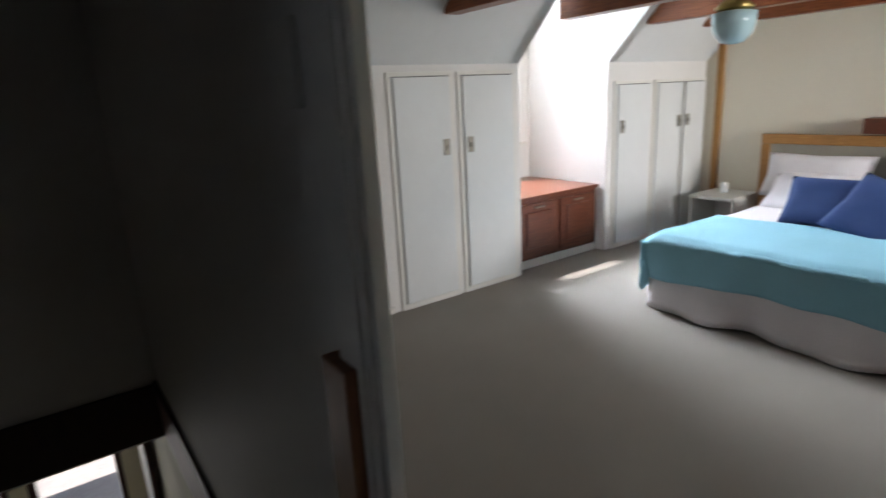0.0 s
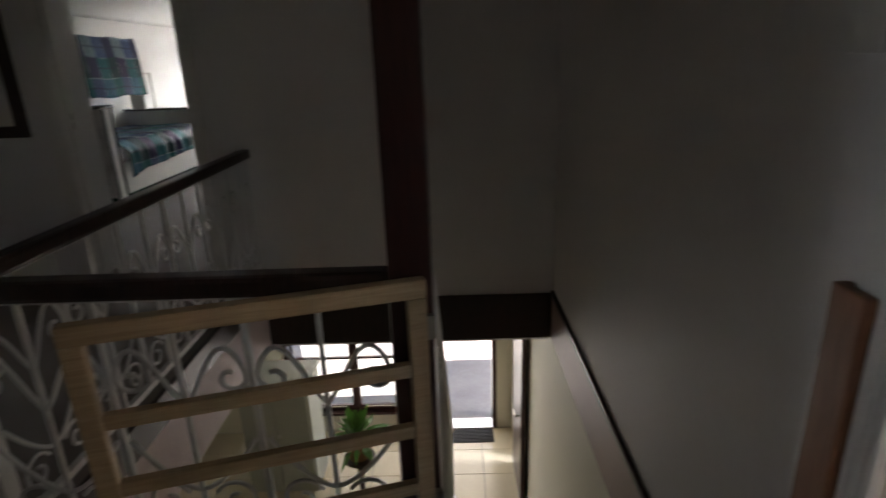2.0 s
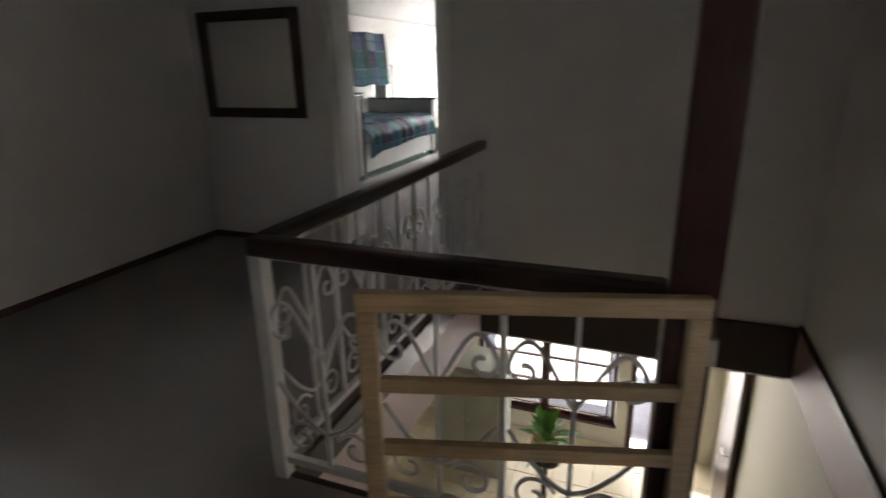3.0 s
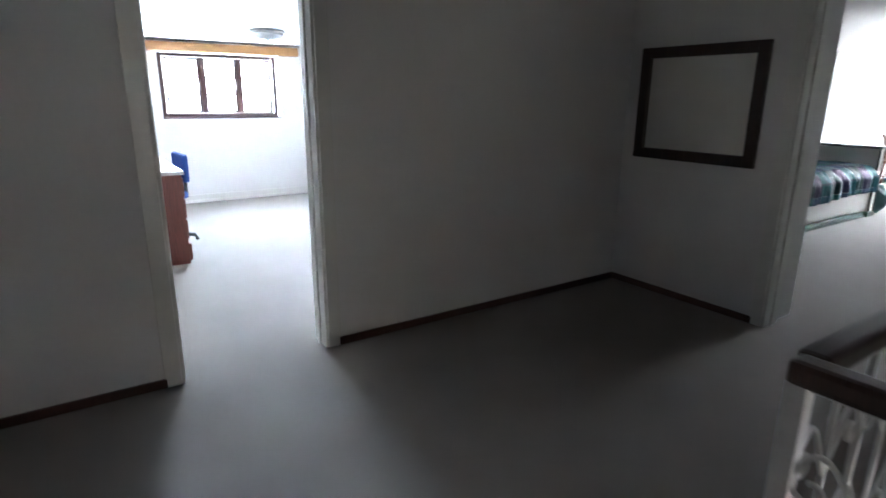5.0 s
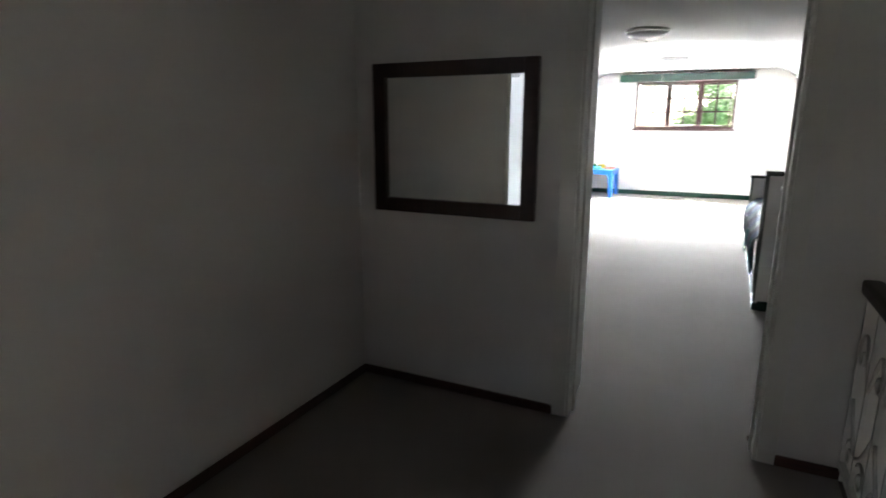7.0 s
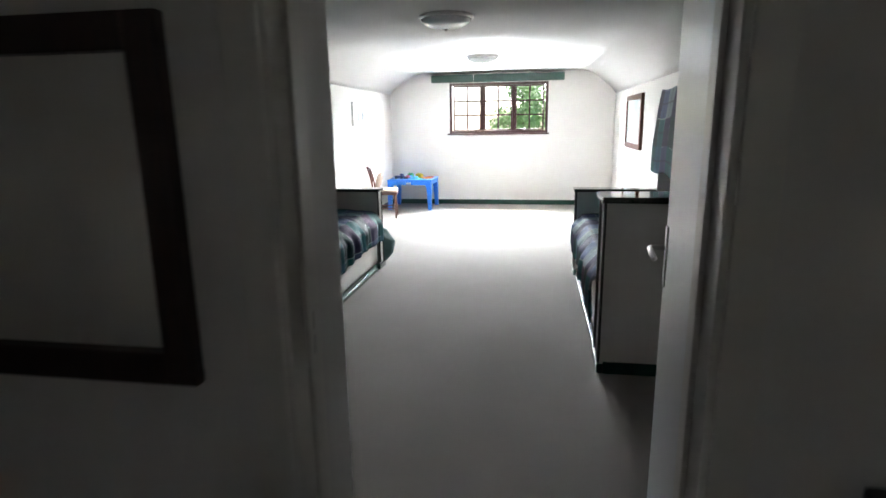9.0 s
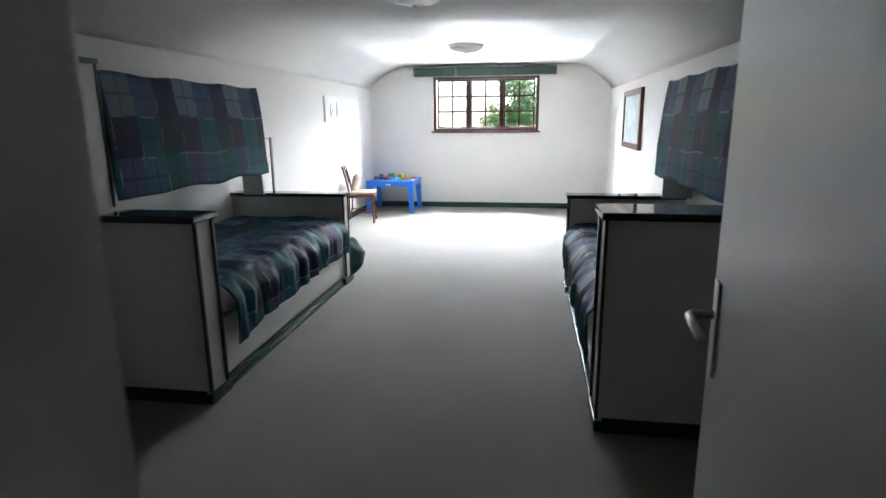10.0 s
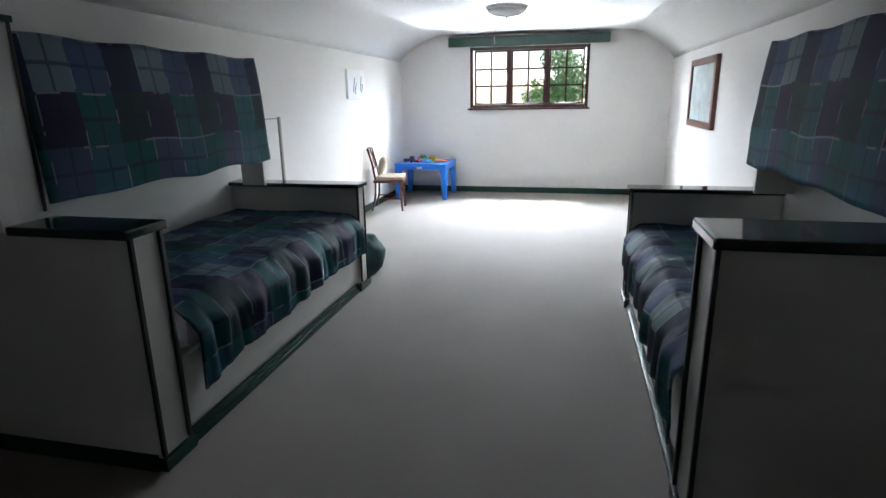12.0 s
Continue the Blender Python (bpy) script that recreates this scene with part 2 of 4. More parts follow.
def add_box(bm, x0, x1, y0, y1, z0, z1, bevel=0.0):
    m = Matrix.LocRotScale(((x0 + x1) / 2, (y0 + y1) / 2, (z0 + z1) / 2), None, (x1 - x0, y1 - y0, z1 - z0))
    g = bmesh.ops.create_cube(bm, size=1.0, matrix=m)
    if bevel:
        es = list({e for v in g["verts"] for e in v.link_edges})
        bmesh.ops.bevel(bm, geom=es, offset=bevel, segments=2, affect="EDGES", profile=0.6)
    return bm


def box(x0, x1, y0, y1, z0, z1, bevel=0.0):
    return add_box(bmesh.new(), x0, x1, y0, y1, z0, z1, bevel)


def boxes(*rows, bevel=0.0):
    bm = bmesh.new()
    for r in rows:
        add_box(bm, *r, bevel=bevel)
    return bm


def tube(bm, pts, r, n=6):
    pts = [Vector(p) for p in pts]
    rings = []
    for i, p in enumerate(pts):
        d = (pts[min(i + 1, len(pts) - 1)] - pts[max(i - 1, 0)]).normalized()
        a = d.orthogonal().normalized() if abs(d.z) < 0.99 else Vector((1, 0, 0))
        if i and rings:
            a = (prev - d * prev.dot(d)).normalized()
        prev = a
        b = d.cross(a)
        rings.append([bm.verts.new(p + r * (math.cos(t) * a + math.sin(t) * b)) for t in (2 * math.pi * k / n for k in range(n))])
    for q, s in zip(rings, rings[1:]):
        for k in range(n):
            bm.faces.new((q[k], q[(k + 1) % n], s[(k + 1) % n], s[k]))
    bm.faces.new(rings[0][::-1])
    bm.faces.new(rings[-1])
    return bm


def lathe(profile, x, y, n=28, bm=None):
    bm = bm or bmesh.new()
    rings = [[bm.verts.new((x + r * math.cos(2 * math.pi * k / n), y + r * math.sin(2 * math.pi * k / n), z)) for k in range(n)] for r, z in profile]
    for a, b in zip(rings, rings[1:]):
        for k in range(n):
            bm.faces.new((a[k], a[(k + 1) % n], b[(k + 1) % n], b[k]))
    bm.faces.new(rings[0][::-1])
    bm.faces.new(rings[-1])
    return bm


def sheet(fn, nu, nv, thick=0.012):
    """A cloth: fn(i / nu, j / nv) gives the point and its UV; doubled to a thin solid."""
    bm = bmesh.new()
    uvl = bm.loops.layers.uv.new("UVMap")
    grid, uvs = [], {}
    for i in range(nu + 1):
        row = []
        for j in range(nv + 1):
            p, uv = fn(i / nu, j / nv)
            v = bm.verts.new(p)
            uvs[v] = uv
            row.append(v)
        grid.append(row)
    for i in range(nu):
        for j in range(nv):
            f = bm.faces.new((grid[i][j], grid[i + 1][j], grid[i + 1][j + 1], grid[i][j + 1]))
            for lp in f.loops:
                lp[uvl].uv = uvs[lp.vert]
    bm.normal_update()
    back = [[bm.verts.new(v.co - v.normal * thick) for v in row] for row in grid]
    for i in range(nu):
        for j in range(nv):
            q = ((i, j), (i, j + 1), (i + 1, j + 1), (i + 1, j))
            f = bm.faces.new([back[a][b] for a, b in q])
            for lp, (a, b) in zip(f.loops, q):
                lp[uvl].uv = uvs[grid[a][b]]
    rim = [(i, 0) for i in range(nu)] + [(nu, j) for j in range(nv)] + [(i, nv) for i in range(nu, 0, -1)] + [(0, j) for j in range(nv, 0, -1)]
    for (a, b), (c, d) in zip(rim, rim[1:] + rim[:1]):
        f = bm.faces.new((grid[a][b], back[a][b], back[c][d], grid[c][d]))
        for lp in f.loops:
            lp[uvl].uv = uvs[grid[a][b]]
    return bm


def pillow(w, d, h, seed, nx=14):
    """A soft cushion lying flat, centred on the origin, w by d, h thick."""
    bm = bmesh.new()
    top, bot = [], []
    for i in range(nx + 1):
        rt, rb = [], []
        for j in range(nx + 1):
            u, v = 2 * i / nx - 1, 2 * j / nx - 1
            k = (1 - u ** 4) * (1 - v ** 4)
            pinch = 1 - 0.07 * (1 - abs(u)) * abs(v) ** 3 - 0.07 * (1 - abs(v)) * abs(u) ** 3
            z = h / 2 * k ** 0.55 + 0.012 * noise.noise((u * 2 + seed, v * 2, seed)) * k
            rt.append(bm.verts.new((u * w / 2 * pinch, v * d / 2 * pinch, z)))
            edge = i in (0, nx) or j in (0, nx)
            rb.append(rt[-1] if edge else bm.verts.new((u * w / 2 * pinch, v * d / 2 * pinch, -z)))
        top.append(rt)
        bot.append(rb)
    for i in range(nx):
        for j in range(nx):
            bm.faces.new((top[i][j], top[i + 1][j], top[i + 1][j + 1], top[i][j + 1]))
            q = [bot[i][j], bot[i][j + 1], bot[i + 1][j + 1], bot[i + 1][j]]
            if len(set(q)) == 4:
                try:
                    bm.faces.new(q)
                except ValueError:
                    pass
    return bm


def wall(name, label, rows, material=None):
    return solid(name, boxes(*rows), material or WALL, label, "wall", kind="structure")


# ---- the setting: landing ----
H = 2.40   # landing ceiling
WX0, WY0, EX = 2.26, -2.19, 4.17   # west and south edge of the stairwell, east wall
LOW = -2.90   # lower floor

SD0, SD1 = -3.10, -2.32   # study doorway
BD0, BD1 = 1.14, 1.985     # bedroom doorway
MD0, MD1 = -3.46, -2.66   # main bedroom doorway
DH = 2.03
solid("floor_landing", boxes((0, WX0, -5.0, 0.15, -0.15, 0), (WX0, EX, -5.0, WY0, -0.15, 0), (1.13, 1.94, 0.15, 0.2, -0.15, 0)), CARPET,
      "greige short-pile carpet on the upstairs landing", "floor", kind="structure")
solid("floor_study", box(-5.1, 0, -5.0, 0.5, -0.15, 0), CARPET, "greige carpet on the study floor", "floor", kind="structure")
solid("floor_bedroom", box(-1.1, 3.1, 0.2, 9.4, -0.15, 0), CARPET, "greige carpet across the long attic bedroom", "floor", kind="structure")
solid("floor_master", boxes((EX + 0.03, 9.05, -6.6, 0.0, -0.15, 0), (EX, EX + 0.03, MD0, MD1, -0.15, 0)), CARPET, "greige carpet in the main bedroom", "floor", kind="structure")
solid("ceiling_landing", box(-0.15, EX + 0.15, -5.15, 0.0, H, H + 0.1), CEIL, "plain white landing ceiling", "ceiling", kind="structure")

wall("wall_west", "white painted wall with the study doorway", [(-0.15, 0, -5.0, SD0, 0, H), (-0.15, 0, SD1, 0.15, 0, H), (-0.15, 0, SD0, SD1, DH, H)])
wall("wall_north", "white painted wall with the bedroom doorway", [(0, BD0, 0, 0.15, 0, H), (BD1, WX0, 0, 0.15, 0, H), (BD0, BD1, 0, 0.15, DH, H), (WX0, EX, 0, 0.15, -0.18, H)])
wall("wall_east", "white painted wall beside the stairwell", [(EX, EX + 0.03, -6.6, MD0, 0, H), (EX, EX + 0.03, MD1, 0.15, -0.18, H), (EX, EX + 0.03, MD0, MD1, DH, H)])
wall("wall_south", "plain white wall behind the landing", [(-0.15, EX + 0.15, -5.15, -5.0, 0, H)])


def door_frame(name, axis, a0, a1, w0, w1, label):
    """A painted frame with lining and architraves round an opening from a0 to a1 in a wall from w0 to w1."""
    t = thing(name, label, "door frame")
    t["kind"] = "structure"

    def b(p0, p1, q0, q1, z0, z1):
        return box(p0, p1, q0, q1, z0, z1, 0.004) if axis == "x" else box(q0, q1, p0, p1, z0, z1, 0.004)

    for s, e in ((a0, -1), (a1, 1)):
        lo, hi = (s, s + 0.03) if e < 0 else (s - 0.03, s)
        part("jamb", b(lo, hi, w0 - 0.004, w1 + 0.004, 0, DH), FRAME, t)
        stop = (lo + 0.03, lo + 0.042) if e < 0 else (hi - 0.042, hi - 0.03)
        part("stop", b(*stop, (w0 + w1) / 2 - 0.012, (w0 + w1) / 2 + 0.012, 0, DH - 0.03), FRAME, t)
        for q0, q1 in ((w0 - 0.011, w0), (w1, w1 + 0.011)):
            lo2, hi2 = (s - 0.06, s + 0.015) if e < 0 else (s - 0.015, s + 0.055)
            part("architrave", b(lo2, hi2, q0, q1, 0, DH + 0.05), FRAME, t)
    part("head", b(a0 + 0.03, a1 - 0.03, w0 - 0.004, w1 + 0.004, DH - 0.03, DH), FRAME, t)
    for q0, q1 in ((w0 - 0.011, w0), (w1, w1 + 0.011)):
        part("architrave", b(a0 + 0.015, a1 - 0.015, q0, q1, DH - 0.015, DH + 0.05), FRAME, t)
    return t


fs = door_frame("door_frame_study", "y", SD0, SD1, -0.15, 0, "cream painted frame of the study doorway")
fb = door_frame("door_frame_bedroom", "x", BD0, BD1, 0, 0.15, "cream painted frame of the long bedroom's doorway")
fm = door_frame("door_frame_master", "y", MD0, MD1, EX, EX + 0.03, "cream painted frame of the main bedroom's doorway")
for z in (0.975, 1.03):
    part("strike_plate", box(EX + 0.012, EX + 0.03, MD1 - 0.033, MD1 - 0.029, z - 0.018, z + 0.014), BRONZE, fm, "small worn metal strike plate")
    part("strike_plate", box(BD0 + 0.029, BD0 + 0.033, 0.085, 0.11, z - 0.002, z + 0.04), BRONZE, fb, "small worn metal strike plate")


def skirting(name, rows, material, label):
    return solid(name, boxes(*rows, bevel=0.003), material, label, "skirting board", kind="structure")


skirting("baseboard_west", [(0, 0.014, SD1 + 0.05, 0, 0, 0.046), (0, 0.014, -5.0, SD0 - 0.05, 0, 0.046)], SKIRT, "dark red-brown timber skirting along the landing wall")
skirting("baseboard_north", [(0.014, BD0 - 0.05, -0.014, 0, 0, 0.046), (BD1 + 0.05, WX0, -0.014, 0, 0, 0.046)], SKIRT, "dark red-brown timber skirting under the mirror")

# stairwell
solid("stairwell_beam", boxes((WX0 - 0.1, EX, -0.02, 0.15, -0.5, -0.18), bevel=0.006), DARKW, "dark stained timber beam across the stairwell", "beam", kind="structure")
solid("stairwell_fascia_east", box(EX - 0.012, EX + 0.15, WY0, -0.02, -0.5, -0.18), MAUVE, "mauve painted band along the stairwell wall", "trim", kind="structure")
solid("stairwell_trim_east", box(EX - 0.022, EX + 0.0, WY0, -0.02, -0.18, -0.155, 0.004), DARKW, "thin dark timber strip on the stairwell wall", "trim", kind="structure")
solid("stairwell_fascia_west", box(WX0 - 0.1, WX0, WY0, -0.02, -0.5, -0.15), PINK, "pale pink painted edge of the landing floor", "trim", kind="structure")
solid("stairwell_edge", boxes((WX0 - 0.004, WX0 + 0.02, WY0, -0.02, -0.13, 0.004), (WX0, 3.4, WY0 - 0.004, WY0 + 0.02, -0.13, 0.004), bevel=0.004), DARKW,
      "dark timber nosing round the stairwell", "trim", kind="structure")
solid("stairwell_fascia_south", box(WX0, EX, WY0 - 0.02, WY0, -0.5, -0.15), PINK, "pale painted edge of the landing floor", "trim", kind="structure")
wall("wall_hall_east", "cream lower wall beside the stairs", [(EX, EX + 0.15, -4.0, 1.5, LOW, -0.5), (EX - 0.02, EX + 0.13, 1.78, 2.3, LOW, -0.35)], CREAM)
solid("ceiling_hall", boxes((-1.0, WX0 - 0.1, -4.0, 2.3, -0.6, -0.5), (WX0 - 0.1, EX + 0.15, 0.15, 2.3, -0.6, -0.5), (WX0 - 0.1, EX, -4.0, WY0 - 0.02, -0.6, -0.5)), CEIL,
      "white ceiling of the downstairs hall", "ceiling", kind="structure")
wall("wall_hall_north", "cream wall with the front door and hall window", [(-1.0, 1.5, 2.3, 2.45, LOW, -0.5), (3.12, 3.25, 2.3, 2.45, LOW, -0.5), (3.97, EX + 0.15, 2.3, 2.45, LOW, -0.5),
     (1.5, 3.12, 2.3, 2.45, LOW, LOW + 0.25), (1.5, 3.12, 2.3, 2.45, -0.9, -0.5), (3.25, 3.97, 2.3, 2.45, -0.8, -0.5)], CREAM)
wall("wall_hall_west", "plain cream wall closing the hall", [(-1.15, -1.0, -4.0, 2.45, LOW, -0.5)], CREAM)
wall("wall_hall_south", "plain cream wall closing the hall", [(-1.0, EX, -4.15, -4.0, LOW, -0.5)], CREAM)

# ---- study ----
wall("wall_study_window", "white wall under a wide study window", [(-5.12, -4.97, -5.0, -2.34, 0, 2.1), (-5.12, -4.97, -0.88, 0.5, 0, 2.1), (-5.12, -4.97, -2.34, -0.88, 0, 1.05), (-5.12, -4.97, -2.34, -0.88, 1.84, 2.1)])
wall("wall_study_north", "plain white wall of the study", [(-4.97, -0.15, 0.35, 0.5, 0, 2.1)])
wall("wall_study_south", "plain white wall of the study", [(-4.97, -0.15, -5.0, -4.85, 0, 2.1)])
solid("ceiling_study", box(-5.12, -0.15, -5.0, 0.5, 1.97, 2.15), CEIL, "low white textured ceiling of the study", "ceiling", kind="structure")
skirting("baseboard_study", [(-4.97, -4.955, -4.8, 0.35, 0, 0.10), (-4.955, -4.94, -4.8, 0.35, 0, 0.03)], FRAME, "white painted skirting of the study")


def casement_window(name, label, width, height, rows, cols, material, bays=3):
    """A window of several casements: x along the wall, y out of the room, z up from its sill."""
    w = thing(name, label, "window")
    w["kind"] = "structure"
    f = 0.045
    part("window_frame", boxes((0, f, 0, 0.06, 0, height), (width - f, width, 0, 0.06, 0, height), (f, width - f, 0, 0.06, 0, f), (f, width - f, 0, 0.06, height - f, height), bevel=0.003), material, w)
    bay = (width - 2 * f) / bays
    for k in range(bays):
        x0, x1 = f + k * bay, f + (k + 1) * bay
        if k:
            part("mullion", box(x0 - 0.022, x0 + 0.022, 0.003, 0.055, f, height - f, 0.003), material, w)
        s = 0.026
        x0, x1, z0, z1 = x0 + 0.023, x1 - 0.023, f + 0.003, height - f - 0.003
        sash = part("sash", boxes((x0, x0 + s, 0.012, 0.048, z0, z1), (x1 - s, x1, 0.012, 0.048, z0, z1), (x0 + s, x1 - s, 0.012, 0.048, z0, z0 + s), (x0 + s, x1 - s, 0.012, 0.048, z1 - s, z1), bevel=0.002), material, w)
        gx0, gx1, gz0, gz1 = x0 + s, x1 - s, z0 + s, z1 - s
        for c in range(1, cols):
            x = gx0 + (gx1 - gx0) * c / cols
            part("glazing_bar", box(x - 0.013, x + 0.013, 0.012, 0.046, gz0, gz1), material, sash)
        for r in range(1, rows):
            z = gz0 + (gz1 - gz0) * r / rows
            part("glazing_bar", box(gx0, gx1, 0.011, 0.047, z - 0.012, z + 0.012), material, sash)
        for c in range(cols):
            for r in range(rows):
                pw, ph = (gx1 - gx0) / cols, (gz1 - gz0) / rows
                pane = part("pane", box(gx0 + c * pw + 0.004, gx0 + (c + 1) * pw - 0.004, 0.029, 0.033, gz0 + r * ph + 0.004, gz0 + (r + 1) * ph - 0.004), GLASS, sash)
                pane.visible_shadow = False
        part("stay", box(x0 + 0.1, x1 - 0.1, -0.012, 0.004, z0 + 0.012, z0 + 0.02, 0.002), BRONZE, sash)
        part("latch", box(x1 - 0.02, x1 - 0.006, -0.014, 0.012, (z0 + z1) / 2 - 0.05, (z0 + z1) / 2 + 0.05, 0.003), BRONZE, sash)
    part("window_sill", box(-0.03, width + 0.03, -0.06, 0.06, -0.028, 0, 0.005), material, w)
    return w


ws = casement_window("window_study", "dark brown casement window with white daylight behind", 1.42, 0.76, 3, 1, DARKRED)
ws.matrix_basis = pose(-5.04, -2.33, 1.07, 0, 0, 90)
pelm = solid("pelmet", box(-4.97, -4.85, -2.57, -0.65, 1.835, 1.94, 0.004), OAK, "honey oak pelmet board above the study window", "pelmet")


def ceiling_lamp(x, y, z, r, label):
    t = thing("ceiling_light", label, "ceiling light", "round ceiling lights")
    part("base_ring", lathe([(r * 0.9, z), (r, z - 0.01), (r, z - 0.028), (r * 0.93, z - 0.034)], x, y), STEEL, t, "dull metal rim", True)
    part("bowl", lathe([(r * 0.92, z - 0.034), (r * 0.86, z - 0.06), (r * 0.62, z - 0.085), (r * 0.3, z - 0.098), (0.01, z - 0.102)], x, y), OPAL, t, "opal glass bowl", True)
    part("finial", lathe([(0.012, z - 0.100), (0.014, z - 0.112), (0.004, z - 0.12)], x, y, 12), STEEL, t, "", True)
    return t


ceiling_lamp(-3.25, -1.55, 1.97, 0.18, "round opal glass lamp on the study ceiling")


def desk():
    t = thing("desk", "red-brown wooden desk with a pale top, papers on it", "desk")
    part("side_panel", box(-2.14, -2.115, -3.30, -2.66, 0, 0.73, 0.003), DESKW, t)
    part("side_panel", box(-3.42, -3.395, -3.30, -2.66, 0, 0.73, 0.003), DESKW, t)
    part("plinth", box(-2.6, -2.14, -2.66, -2.635, 0.02, 0.16, 0.004), DESKW, t)
    part("desktop", box(-3.45, -2.10, -3.35, -2.64, 0.73, 0.76, 0.005), mat("pale_desk_laminate", (0.55, 0.54, 0.53), 0.25, 0.05, 4), t, "pale laminate top")
    for k in range(3):
        d = part("drawer", box(-2.58, -2.16, -2.66, -2.642, 0.2 + 0.17 * k, 0.355 + 0.17 * k, 0.004), DESKW, t)
        part("handle", box(-2.44, -2.30, -2.642, -2.622, 0.27 + 0.17 * k, 0.285 + 0.17 * k, 0.004), BRONZE, d)
    part("back_panel", box(-3.395, -2.14, -3.28, -3.26, 0.2, 0.73), DESKW, t)


desk()
for k, (x, y, a, w) in enumerate(((-2.95, -2.95, 4, 0.42), (-2.35, -2.97, 25, 0.14), (-2.75, -3.1, -8, 0.2))):
    solid("paper_stack", box(-w / 2, w / 2, -0.1, 0.1, 0, 0.02 + 0.004 * k, 0.003), PAPER, "loose white papers lying on the desk", "papers").matrix_basis = pose(x, y, 0.7605, 0, 0, a)


def office_chair():
    t = thing("desk_chair", "blue fabric desk chair pulled up behind the desk", "chair", at=pose(-3.0, -2.74, 0, 0, 0, 4))
    part("seat", box(-0.22, 0.22, -0.22, 0.22, 0.42, 0.49, 0.03), BLUES, t)
    part("backrest", box(-0.2, 0.2, 0.19, 0.25, 0.56, 0.82, 0.03), BLUES, t)
    part("back_stem", box(-0.03, 0.03, 0.235, 0.26, 0.40, 0.75, 0.005), EDGE, t)
    part("column", lathe([(0.03, 0.08), (0.03, 0.42)], 0, 0, 12), EDGE, t)
    for k in range(5):
        a = 2 * math.pi * k / 5
        part("leg", tube(bmesh.new(), [(0, 0, 0.09), (0.28 * math.cos(a), 0.28 * math.sin(a), 0.05), (0.3 * math.cos(a), 0.3 * math.sin(a), 0.0)], 0.018), EDGE, t)


office_chair()

# ---- long bedroom ----
BX0, BX1, BY1 = -0.98, 2.97, 9.25
W0, W1, WZ0, WZ1 = 0.10, 1.84, 1.275, 2.15
wall("wall_bedroom_window", "white end wall with the triple casement window", [(-1.15, W0, BY1, BY1 + 0.15, 0, 2.5), (W1, 3.1, BY1, BY1 + 0.15, 0, 2.5), (W0, W1, BY1, BY1 + 0.15, 0, WZ0), (W0, W1, BY1, BY1 + 0.15, WZ1, 2.5)])
wall("wall_bedroom_west", "white side wall of the attic bedroom", [(-1.13, BX0, 0.15, BY1, 0, 1.98)])
wall("wall_bedroom_east", "white side wall of the attic bedroom", [(BX1, 3.12, 0.15, BY1, 0, 1.92)])
wall("wall_bedroom_south", "white wall round the bedroom doorway", [(-1.13, -0.15, 0.0, 0.15, 0, 2.5), (-0.15, 0.0, 0.151, 0.153, 0, 2.4), (WX0, 3.12, 0.151, 0.17, 0, 2.5)])

wall("wall_bedroom_nib", "short white wall return inside the bedroom doorway", [(0.90, 1.145, 0.17, 0.37, 0, 2.28)])


wall("wall_bedroom_pier", "white wall return beside the built-in bed", [(BX0, -0.485, 2.225, 2.30, 0.968, 1.98)])


def bedroom_ceiling():
    prof = [(BX0 - 0.04, 1.93), (BX0 + 0.05, 2.04), (-0.72, 2.19), (-0.52, 2.29), (-0.36, 2.33), (1.0, 2.34), (2.42, 2.32), (2.58, 2.27), (2.75, 2.14), (BX1 - 0.05, 1.99), (BX1 + 0.04, 1.87)]
    bm = bmesh.new()
    rows = []
    for y, sag in ((0.10, 0.12), (BY1 + 0.02, 0.0)):
        rows.append([bm.verts.new((x, y, z - sag * min(1.0, max(0.0, (z - 1.9) / 0.4)))) for x, z in prof] + [bm.verts.new((x, y, 2.62)) for x, z in (prof[-1], prof[0])])
    n = len(rows[0])
    for k in range(n):
        bm.faces.new((rows[0][k], rows[0][(k + 1) % n], rows[1][(k + 1) % n], rows[1][k]))
    bm.faces.new(rows[0])
    bm.faces.new(rows[1][::-1])
    bmesh.ops.recalc_face_normals(bm, faces=bm.faces)
    ob = solid("ceiling_bedroom", bm, CEIL, "white plaster ceiling with rounded sloping edges", "ceiling", kind="structure")
    ob.data.polygons.foreach_set("use_smooth", [len(f.vertices) == 4 and abs(f.normal.y) < 0.5 for f in ob.data.polygons])


bedroom_ceiling()
skirting("baseboard_bedroom", [(BX0, BX1, BY1 - 0.016, BY1, 0, 0.085), (BX0, BX0 + 0.016, 4.6, BY1 - 0.016, 0, 0.085), (BX1 - 0.016, BX1, 4.6, BY1 - 0.016, 0, 0.085)], GREEN, "dark green painted skirting round the bedroom")
wb = casement_window("window_bedroom", "dark red-brown three-light casement window with small panes", W1 - W0, WZ1 - WZ0, 3, 2, DARKRED)
wb.matrix_basis = pose(W0, BY1 + 0.03, WZ0, 0, 0, 0)
solid("pelmet", box(-0.2, 2.1, BY1 - 0.12, BY1, 2.155, 2.285, 0.004), GREEN, "dark green painted pelmet above the bedroom window", "pelmet")
ceiling_lamp(0.95, 3.5, 2.266, 0.21, "round opal glass lamp with a metal rim overhead")
lamp2 = ceiling_lamp(0.95, 6.5, 2.305, 0.21, "round opal glass lamp with a metal rim and pull cord")
part("pull_cord", tube(bmesh.new(), [(0.83, 6.5, 2.29), (0.83, 6.5, 1.95)], 0.002, 4), PAPER, lamp2, "thin white pull cord")


